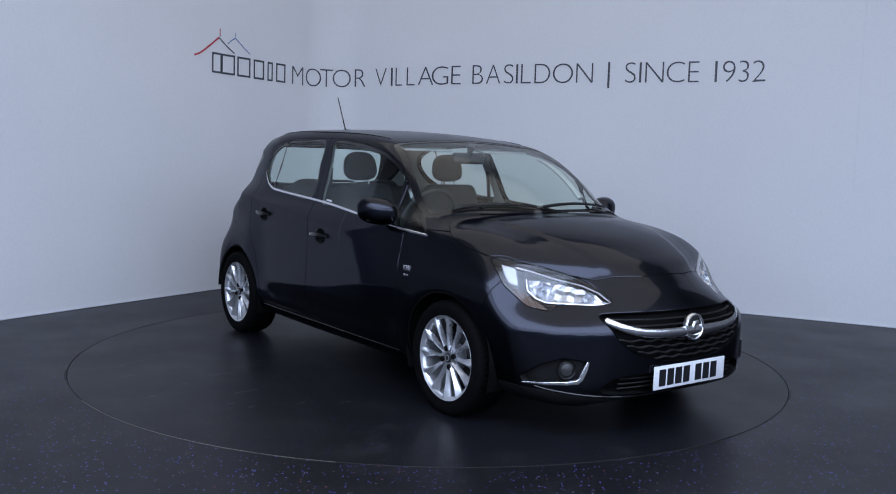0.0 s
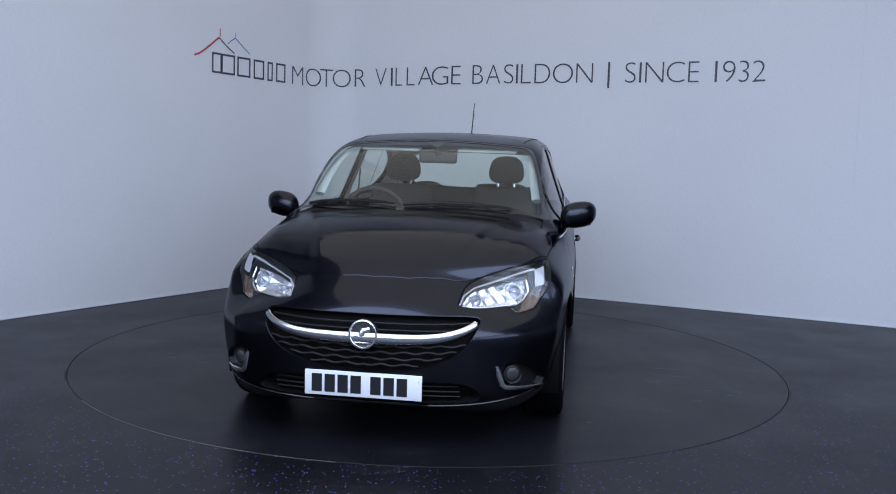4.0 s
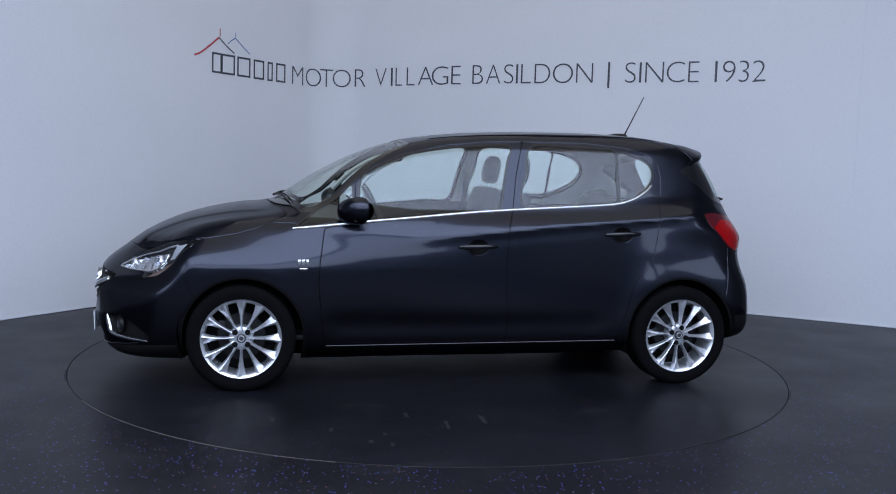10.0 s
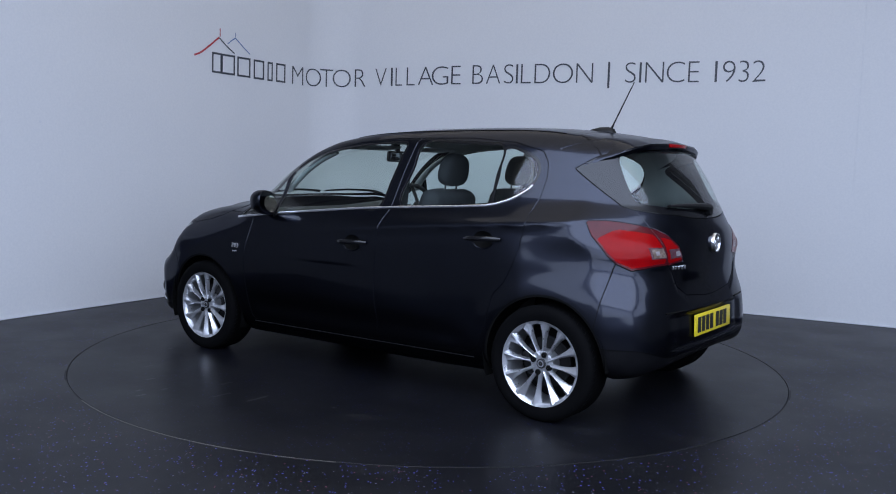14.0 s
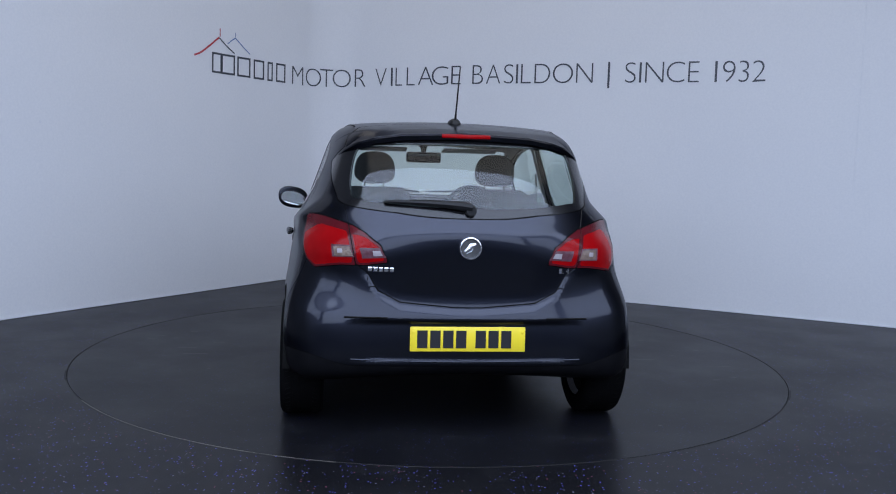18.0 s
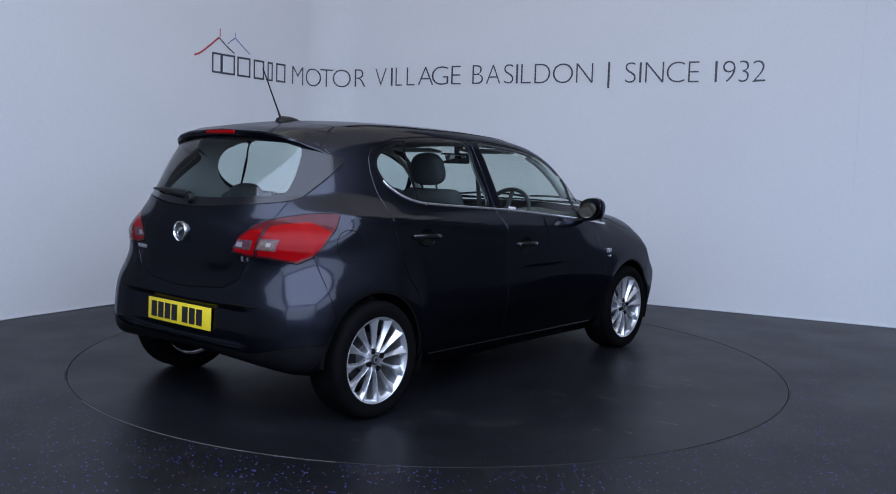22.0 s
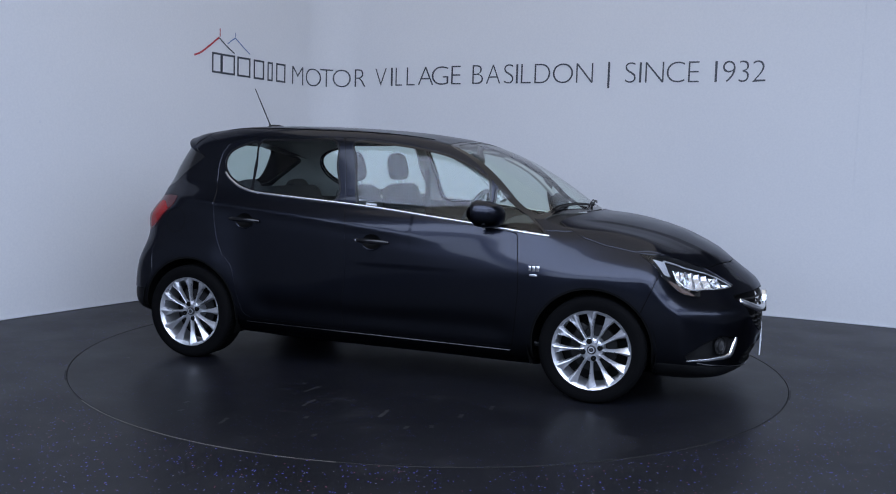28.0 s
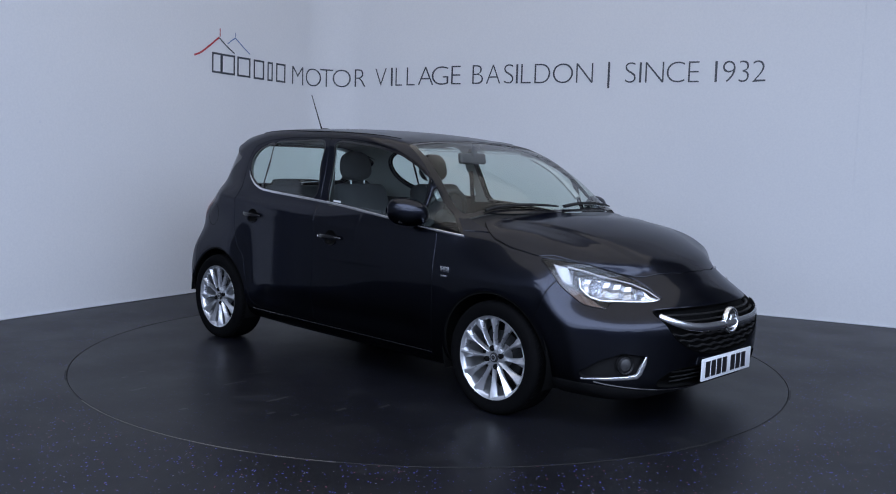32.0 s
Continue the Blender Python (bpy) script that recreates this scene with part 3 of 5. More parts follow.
DEEP_RED = grain(shader("dark_red_plastic", (.07, .004, .008), .28, 0, Coat_Weight=.15, Coat_Roughness=.08, Specular_IOR_Level=.2), (.055, .003, .006), (.085, .006, .010), 20, (.15, .22))
LAMP_PINK = grain(shader("clear_lamp_plastic", (.2, .12, .14), .3, 0, Specular_IOR_Level=.25), (.07, .022, .028), (.14, .075, .09), 42, (.12, .25))
AMBER = grain(shader("amber_lamp_plastic", (.3, .2, .12), .3, 0, Specular_IOR_Level=.25), (.08, .05, .04), (.19, .14, .11), 48, (.15, .3))
BULB = shader("pale_bulb", (.30, .27, .28), .25, .2)
DRL_WHITE = shader("lamp_guide_white", (.50, .51, .53), .3, .2)
WHITE_PLASTIC = shader("white_plastic", (.75, .76, .78), .3)
CLOTH = grain(shader("seat_cloth", (.035, .035, .04), .9), (.022, .022, .026), (.045, .045, .05), 220, (.85, .95), .3)
CABIN = grain(shader("cabin_plastic", (.03, .03, .032), .6), (.022, .022, .024), (.04, .04, .042), 160, (.5, .7), .2)
LINING = grain(shader("pale_headlining", (.50, .51, .50), .9), (.44, .45, .45), (.54, .55, .54), 200, (.85, .95), .1)
PLATE_WHITE = shader("plate_white", (.78, .80, .82), .3)
PLATE_YELLOW = shader("plate_yellow", (.80, .62, .03), .3)
PLATE_INK = shader("plate_ink", (.012, .012, .014), .4)
MIRROR = shader("mirror_glass", (.85, .86, .87), .02, 1.0)

# ---- the car's skin as a net of triangles, cut along its joints ----
N_LONG, N_ROUND = 330, 150


def skin_net():
    """Left half of the skin: rays from a line inside the car."""
    u = np.linspace(0, 1, N_LONG)
    turn = np.interp(u, [0, .22, .80, 1], [-90, -22, 25, 90])
    along = np.interp(u, [0, .18, .84, 1], [-1.35, -1.25, 1.35, 1.55])
    phi = np.linspace(0, np.pi, N_ROUND)
    uu, pp = np.meshgrid(np.arange(N_LONG), phi, indexing="ij")
    a = np.radians(turn)[uu]
    start = np.stack([along[uu], 0 * a, 0 * a + .60], -1).reshape(-1, 3)
    way = np.stack([np.sin(a), np.cos(a) * np.sin(pp), np.cos(a) * np.cos(pp)], -1).reshape(-1, 3)
    v = cast(start, way, 2.4, 48)
    v[:, 1] = np.maximum(v[:, 1], 0)
    i = np.arange((N_LONG - 1) * N_ROUND).reshape(N_LONG - 1, N_ROUND)[:, :-1].ravel()
    quad = np.stack([i, i + N_ROUND, i + N_ROUND + 1, i + 1], -1)
    tri = np.vstack([quad[:, [0, 1, 2]], quad[:, [0, 2, 3]]])
    area = np.linalg.norm(np.cross(v[tri[:, 1]] - v[tri[:, 0]], v[tri[:, 2]] - v[tri[:, 0]]), axis=1)
    return v, tri[area > 1e-9]


class Net:
    """Vertices shared by all cut pieces."""

    def __init__(self, v):
        self.v = v

    def split(self, tri, field):
        """Cuts triangles along field = 0. Returns (inside, outside)."""
        if len(tri) == 0:
            return tri, tri
        used = np.unique(tri)
        d = np.ones(len(self.v))
        d[used] = field(self.v[used])
        d[np.abs(d) < 2e-5] = 2e-5
        s = (d[tri] < 0).sum(1)
        inside, outside, extra = [tri[s == 3]], [tri[s == 0]], []
        made, grown = {}, [tuple(q) for q in ()]
        base = len(self.v)

        def mid(a, c):
            key = (a, c) if a < c else (c, a)
            if key not in made:
                k = d[a] / (d[a] - d[c])
                made[key] = base + len(grown)
                grown.append(self.v[a] + k * (self.v[c] - self.v[a]))
            return made[key]

        ins, outs = [], []
        for t3 in tri[(s == 1) | (s == 2)]:
            neg = [d[q] < 0 for q in t3]
            lone = neg.index(True) if sum(neg) == 1 else neg.index(False)
            a, b_, c = int(t3[lone]), int(t3[(lone + 1) % 3]), int(t3[(lone + 2) % 3])
            ab, ac = mid(a, b_), mid(a, c)
            one, two = [(a, ab, ac)], [(ab, b_, c), (ab, c, ac)]
            (ins if sum(neg) == 1 else outs).extend(one)
            (outs if sum(neg) == 1 else ins).extend(two)
        if grown:
            self.v = np.vstack([self.v, np.array(grown)])
        if ins:
            inside.append(np.array(ins))
        if outs:
            outside.append(np.array(outs))
        return np.vstack(inside), np.vstack(outside)


_v, _tri = skin_net()
net = Net(_v)
rest = _tri
pieces = {}
GAP = .0028


def plane_poly(pts, n=6, smooth=True):
    return spline(pts, n, True) if smooth else np.array(pts, float)


def side_region(pts, smooth=True, n=6):
    poly = plane_poly(pts, n, smooth)
    return lambda p: np.where(p[:, 1] > .35, poly_field(p[:, 0], p[:, 2], poly), .5)


def end_region(pts, ahead, smooth=True, n=6):
    """A region seen from ahead or behind; pts are the left half, from the centre line round to the centre line."""
    half = np.array(pts, float)
    full = np.vstack([half, (half * [-1, 1])[::-1]])
    poly = spline(full, n, True) if smooth else full
    return lambda p: np.where(p[:, 0] * ahead > .9, poly_field(p[:, 1], p[:, 2], poly), .5)


def slant_region(pts, ahead, smooth=False, n=6):
    """A region on a corner of the car, in (x - y, z) in front or (x + y, z) behind."""
    poly = plane_poly(pts, n, smooth)
    return lambda p: np.where(p[:, 0] * ahead > .9, poly_field(p[:, 0] - ahead * p[:, 1], p[:, 2], poly), .5)


def take(name, field, gap=GAP, seam="panel_gap"):
    """Cuts a piece out of the rest, with a joint of the given half width round it."""
    global rest
    grown, rest = net.split(rest, lambda p: field(p) - gap)
    inner, band = net.split(grown, lambda p: field(p) + gap)
    pieces[name] = np.vstack([pieces[name], inner]) if name in pieces else inner
    pieces[seam] = np.vstack([pieces[seam], band]) if seam in pieces else band


ARCH_F, ARCH_R = .318, .324


def arch(x0, r):
    return lambda p: np.where(p[:, 1] > .52, np.hypot(p[:, 0] - x0, np.minimum(p[:, 2] - .294, 0) * .25 + np.maximum(p[:, 2] - .294, 0)) - r, .5)


for x0, r in ((WHEEL_F - .008, ARCH_F), (WHEEL_R - .006, ARCH_R)):
    hole, rest = net.split(rest, arch(x0, r))
    band, rest = net.split(rest, lambda p, x0=x0, r=r: np.where((p[:, 1] > .6) & (p[:, 2] > .2), arch(x0, r)(p) - .012, .5))
    pieces["arch_lip_front" if x0 > 0 else "arch_lip_rear"] = band

# windows
screen_side = spline([(.20, .527), (.27, .545), (.45, .593), (.65, .648), (.85, .694), (1.05, .728)], 8)


def screen_field(p):
    x, y, z = p[:, 0], p[:, 1], p[:, 2]
    d = smax(smax(x - (1.105 - .38 * y * y), .338 + .03 * y * y - x, .05), y - np.interp(x, screen_side[:, 0], screen_side[:, 1]), .05)
    return np.where(z > .9, d, .5)


FRONT_GLASS = [(.612, 1.148), (.565, 1.190), (.518, 1.221), (.42, 1.265), (.325, 1.297), (.129, 1.333), (-.05, 1.350), (-.232, 1.357), (-.218, 1.28), (-.19, 1.16), (-.145, 1.000), (.009, .990), (.325, .957), (.600, .925), (.628, .928)]
CORNER_GLASS = [(.960, .890), (.950, .905), (.80, 1.022), (.675, 1.118), (.664, 1.105), (.665, .93), (.70, .918)]
REAR_GLASS = [(-.375, 1.358), (-.60, 1.362), (-.75, 1.358), (-.880, 1.341), (-.873, 1.2), (-.868, 1.055), (-.80, 1.049), (-.638, 1.040), (-.313, 1.020), (-.338, 1.22)]
QUARTER = [(-.902, 1.335), (-1.004, 1.318), (-1.07, 1.287), (-1.100, 1.255), (-1.105, 1.215), (-1.085, 1.17), (-1.045, 1.13), (-.98, 1.092), (-.935, 1.075), (-.893, 1.066), (-.897, 1.2)]
SCREEN_PANEL = [(-1.295, 1.247), (-1.394, 1.310), (-1.507, 1.350), (-1.59, 1.366), (-1.75, 1.366), (-1.90, 1.003), (-1.80, 1.003), (-1.766, 1.010), (-1.728, 1.028), (-1.60, 1.055), (-1.545, 1.071), (-1.425, 1.156)]


def glaze(name, field, border, frame_name):
    global rest
    grown, rest = net.split(rest, lambda p: field(p) - border)
    inner, band = net.split(grown, field)
    pieces[name] = inner
    pieces[frame_name] = np.vstack([pieces[frame_name], band]) if frame_name in pieces else band


glaze("windscreen", lambda p: screen_field(p) + .016, .032, "screen_frame")
glaze("front_window", side_region(FRONT_GLASS), .014, "front_window_frame")
glaze("corner_window", side_region(CORNER_GLASS, False), .012, "front_window_frame")
glaze("rear_window", side_region(REAR_GLASS), .014, "rear_window_frame")
glaze("quarter_window", side_region(QUARTER), .016, "rear_window_frame")
side_glass = lambda p: poly_field(p[:, 0], p[:, 2], np.array(SCREEN_PANEL))
tail_clear = end_region([(0, 1.345), (.25, 1.343), (.45, 1.332), (.505, 1.30), (.530, 1.20), (.530, 1.11), (.495, 1.082), (.25, 1.060), (0, 1.054)], -1)
glaze("tail_window", lambda p: np.maximum(tail_clear(p), p[:, 0] + 1.25), .0, "tail_line")
take("tail_frame", side_glass, .0026)

# lamps, grille and openings
HEADLAMP = [(.717, .812), (.86, .803), (.967, .792), (1.053, .784), (1.194, .755), (1.281, .737), (1.393, .711), (1.455, .687), (1.556, .634),
            (1.43, .620), (1.295, .618), (1.190, .616), (1.150, .588), (1.077, .594), (.990, .606), (.898, .655), (.836, .692), (.79, .745)]
take("headlamp_lens", slant_region(HEADLAMP, 1))
TAILLAMP = [(.350, .808), (.396, .885), (.50, .938), (.60, .968), (.72, .985), (.845, .998), (.96, 1.003), (1.073, 1.0), (1.045, .93), (.957, .838), (.90, .800), (.80, .770), (.615, .790), (.463, .793)]
tail_split = lambda p: p[:, 1] - (.505 + (p[:, 2] - .80) * .2)
lamp_field = slant_region([(u - 1.77, z) for u, z in TAILLAMP], -1)
lamp_core = lambda p: np.maximum(lamp_field(p) + .012, p[:, 2] - np.interp(p[:, 1], [.36, .389, .563, .66, .754], [.878, .895, .944, .962, .968]) + 1.2 * np.maximum(p[:, 0] + 1.54 - .5 * (.93 - p[:, 2]), 0))
take("tail_lens_inner", lambda p: smax(lamp_field(p), tail_split(p), .004))
take("tail_lens_outer", lamp_field)
for _name in ("inner", "outer"):
    pieces["tail_core_" + _name], pieces["tail_edge_" + _name] = net.split(pieces["tail_lens_" + _name], lambda p: smax(lamp_core(p), .011 - np.abs(tail_split(p)), .006))
GRILLE = [(0, .600), (.25, .598), (.43, .592), (.485, .578), (.478, .54), (.43, .462), (.34, .405), (.20, .366), (0, .352)]
take("grille_opening", end_region(GRILLE, 1), .002)
take("lower_intake", end_region([(0, .315), (.36, .312), (.47, .285), (.50, .235), (.40, .215), (0, .205)], 1), .002)
FOG = [(1.405, .380), (1.36, .280), (1.30, .268), (1.0, .255), (.965, .292), (1.10, .355), (1.25, .392)]
take("fog_pod", slant_region(FOG, 1), .0015)

# panels
# black lower bumper; its rise at the corners paints in their turned-under shade
take("bumper_black", lambda p: np.maximum(p[:, 2] - .350 - .055 * ease(.5, .78, p[:, 1]), p[:, 0] + 1.48))
take("front_lip", lambda p: np.maximum(p[:, 2] - (.192 + .085 * p[:, 1] ** 2), 1.58 - p[:, 0]), .0015)
TAILGATE = [(0, .613), (.065, .614), (.305, .634), (.405, .684), (.450, .760), (.505, .80), (.535, .97), (.56, 1.06), (.56, 1.10), (.56, 1.18), (.56, 1.25), (.56, 1.30), (.54, 1.37), (.47, 1.43), (.3, 1.5), (0, 1.5)]
take("tailgate", lambda p: np.maximum(end_region(TAILGATE, -1, False)(p), p[:, 0] + 1.225 + .11 * p[:, 1] ** 2))
take("rear_bumper", lambda p: np.maximum(p[:, 2] - .80 + .10 * (p[:, 1] < .45), p[:, 0] + 1.545 + .16 * (p[:, 2] - .55)))
BONNET_EDGE = [(1.921, 0), (1.907, .15), (1.868, .26), (1.815, .368), (1.755, .445), (1.71, .517), (1.648, .61), (1.585, .672), (1.45, .742), (1.284, .753), (1.167, .746), (1.112, .720), (1.060, .685), (1.02, .65), (1.085, .4), (1.145, 0)]
_bonnet = np.vstack([BONNET_EDGE, (np.array(BONNET_EDGE) * [1, -1])[::-1]])
take("bonnet", lambda p: np.where(p[:, 2] > .62, poly_field(p[:, 0], p[:, 1], _bonnet), .5))
take("cowl", lambda p: np.where((p[:, 2] > .8) & (p[:, 0] > .8), smax(.90 - p[:, 0], p[:, 1] - .69, .02), .5))
take("front_bumper", lambda p: np.maximum(1.505 + .42 * (p[:, 2] - .52) - p[:, 0], p[:, 2] - .86))
FRONT_DOOR = [(.818, .886), (.842, .70), (.846, .57), (.830, .40), (.812, .272), (.79, .257), (-.205, .268), (-.215, .39), (-.195, .55), (-.193, .651), (-.200, .80), (-.207, .903), (-.238, .997),
              (-.27, 1.2), (-.318, 1.388), (-.11, 1.381), (.125, 1.355), (.324, 1.308), (.486, 1.243), (.60, 1.176), (.648, 1.13), (.650, .94), (.70, .905)]
take("front_door", side_region(FRONT_DOOR, False))
REAR_DOOR = [(-.318, 1.388), (-.27, 1.2), (-.238, .997), (-.207, .903), (-.200, .80), (-.193, .651), (-.195, .55), (-.215, .39), (-.205, .268), (-.83, .285), (-.88, .31), (-.915, .40), (-.94, .50), (-.968, .60), (-1.032, .665), (-1.075, .76),
             (-1.101, .857), (-1.118, .95), (-1.128, 1.033), (-1.150, 1.10), (-1.163, 1.20), (-1.152, 1.275), (-1.113, 1.330), (-.95, 1.371), (-.683, 1.391)]
take("rear_door", side_region(REAR_DOOR, False))
take("front_wing", lambda p: np.maximum(.80 - p[:, 0], p[:, 2] - .905))
pieces["body_shell"] = rest
# openings for the door handles
HANDLES = {"front_door": (-.028, .794), "rear_door": (-.885, .872)}
for _name, (_x, _z) in HANDLES.items():
    pieces[_name] = net.split(pieces[_name], lambda p: (np.hypot((p[:, 0] - _x) / .060, (p[:, 2] - _z) / .043) - 1) * .045)[1]


def compact(tri, flip=False):
    used, inv = np.unique(tri, return_inverse=True)
    v = net.v[used].copy()
    f3 = inv.reshape(tri.shape)
    n = skin_normal(v)
    if flip:
        v[:, 1] *= -1
        n[:, 1] *= -1
        f3 = f3[:, ::-1]
    return v, f3, n


def orient(v, f3, n):
    """Turns the triangles so that they face along the skin's normal."""
    g = np.cross(v[f3[:, 1]] - v[f3[:, 0]], v[f3[:, 2]] - v[f3[:, 0]])
    bad = (g * n[f3].mean(1)).sum(1) < 0
    f3 = f3.copy()
    f3[bad] = f3[bad][:, ::-1]
    return f3


def rim_edges(f3):
    e = np.vstack([f3[:, [0, 1]], f3[:, [1, 2]], f3[:, [2, 0]]])
    keys = set(map(tuple, e.tolist()))
    return [(a, c) for a, c in keys if (c, a) not in keys]


def skin_part(name, piece, sides, material, parent, off=0.0, thick=0.0, label=""):
    """A piece of the skin as a mesh: sides 'l', 'r' or 'lr'; off moves it along its normal, thick gives it a turned-in rim."""
    vs, fs, ns, k = [], [], [], 0
    for side in sides:
        v, f3, n = compact(pieces[piece], side == "r")
        if not len(f3):
            continue
        f3 = orient(v, f3, n)
        v = v + off * n
        vs.append(v), fs.append(f3 + k), ns.append(n)
        k += len(v)
        if thick:
            edges = [(a, c) for a, c in rim_edges(f3) if not (abs(v[a, 1]) < .002 and abs(v[c, 1]) < .002)]
            ring = np.array(edges)
            at = np.unique(ring)
            index = {int(q): i for i, q in enumerate(at)}
            low = v[at] - thick * n[at]
            top = v[at]
            base = k
            vs += [top, low]
            ns += [n[at], n[at]]
            m = len(at)
            fs.append(np.array([(base + index[c], base + index[a], base + m + index[a]) for a, c in edges] + [(base + index[c], base + m + index[a], base + m + index[c]) for a, c in edges]))
            k += 2 * m
    v, f3, n = np.vstack(vs), np.vstack(fs), np.vstack(ns)
    me = bpy.data.meshes.new(name)
    me.from_pydata(v.tolist(), [], f3.tolist())
    me.materials.append(material)
    me.polygons.foreach_set("use_smooth", [True] * len(me.polygons))
    me.normals_split_custom_set_from_vertices(n.tolist())
    ob = new(name, me)
    ob.parent = parent
    if label:
        tagged(ob, label)
    return ob


def bucket(name, piece, sides, material, parent, depth, taper=.9, label=""):
    """A recess behind an opening in the skin: walls and a back, sunk along the car or across it."""
    vs, fs, k = [], [], 0
    for side in sides:
        v, f3, n = compact(pieces[piece], side == "r")
        f3 = orient(v, f3, n)
        mean = n.mean(0)
        if sides == "lr":
            mean[1] = 0
        mean /= np.linalg.norm(mean)
        mid = v.mean(0)
        if sides == "lr":
            mid[1] = 0
        w = mid + (v - mid) * taper - depth * mean
        if sides == "lr":
            w[np.abs(v[:, 1]) < 1e-4, 1] = 0
        edges = [(a, c) for a, c in rim_edges(f3) if not (abs(v[a, 1]) < .002 and abs(v[c, 1]) < .002)]
        m = len(v)
        vs += [v - .001 * n, w]
        fs += [f3 + k + m]
        fs.append(np.array([(k + c, k + a, k + m + a) for a, c in edges] + [(k + c, k + m + a, k + m + c) for a, c in edges]))
        k += 2 * m
    v, f3 = np.vstack(vs), np.vstack(fs)
    ob = mesh_object(name, v, f3, material, parent, label)
    ob.data.polygons.foreach_set("use_smooth", [True] * len(ob.data.polygons))
    ob.data.set_sharp_from_angle(angle=radians(35))
    return ob


# ---- the car ----
car = tagged(new("hatchback_car"), "glossy black-blue five-door hatchback car parked on the turntable", "car")
MIRROR_Y = Matrix.Diagonal((1, -1, 1, 1))


def flip_bm(bm, side):
    if side == "r":
        bm.transform(MIRROR_Y)
    return bm


body = skin_part("body_shell", "body_shell", "lr", PAINT, car, 0, .012)
skin_part("panel_gap", "panel_gap", "lr", SEAL, body, -.007)
for side in "lr":
    for end in ("front", "rear"):
        skin_part("wheel_arch_lip", "arch_lip_" + end, side, SEAL, body, -.006)
bonnet = skin_part("bonnet", "bonnet", "lr", PAINT, car, 0, .010)
skin_part("cowl_panel", "cowl", "lr", TRIM, car, -.012)
front_bumper = skin_part("front_bumper", "front_bumper", "lr", PAINT, car, 0, .010)
skin_part("front_lip", "front_lip", "lr", TRIM, front_bumper, .004, .012)
rear_bumper = skin_part("rear_bumper", "rear_bumper", "lr", PAINT, car, 0, .010)
skin_part("diffuser", "bumper_black", "lr", TRIM_DARK, rear_bumper, -.002, .010)
tailgate = skin_part("tailgate", "tailgate", "lr", PAINT, car, 0, .010)
windscreen = skin_part("windscreen", "windscreen", "lr", SCREEN_GLASS, car, -.004)
skin_part("screen_seal", "screen_frame", "lr", GLOSS_TRIM, windscreen, -.002)
tail_window = skin_part("rear_screen", "tail_window", "lr", GLASS, tailgate, -.003)
skin_part("screen_border", "tail_frame", "lr", GLOSS_TRIM, tailgate, -.001, .012)
doors = {}
for side in "lr":
    doors["f" + side] = skin_part("front_door", "front_door", side, PAINT, car, 0, .010)
    doors["r" + side] = skin_part("rear_door", "rear_door", side, PAINT, car, 0, .010)
    skin_part("window_pane", "front_window", side, GLASS, doors["f" + side], -.006)
    skin_part("window_pane", "rear_window", side, GLASS, doors["r" + side], -.006)
    skin_part("window_frame", "front_window_frame", side, GLOSS_TRIM, doors["f" + side], -.002)
    skin_part("window_frame", "rear_window_frame", side, GLOSS_TRIM, doors["r" + side], -.002)
    skin_part("corner_window", "corner_window", side, GLASS, body, -.006)
    skin_part("quarter_window", "quarter_window", side, GLASS, doors["r" + side], -.006)
    skin_part("front_wing", "front_wing", side, PAINT, car, 0, .010)


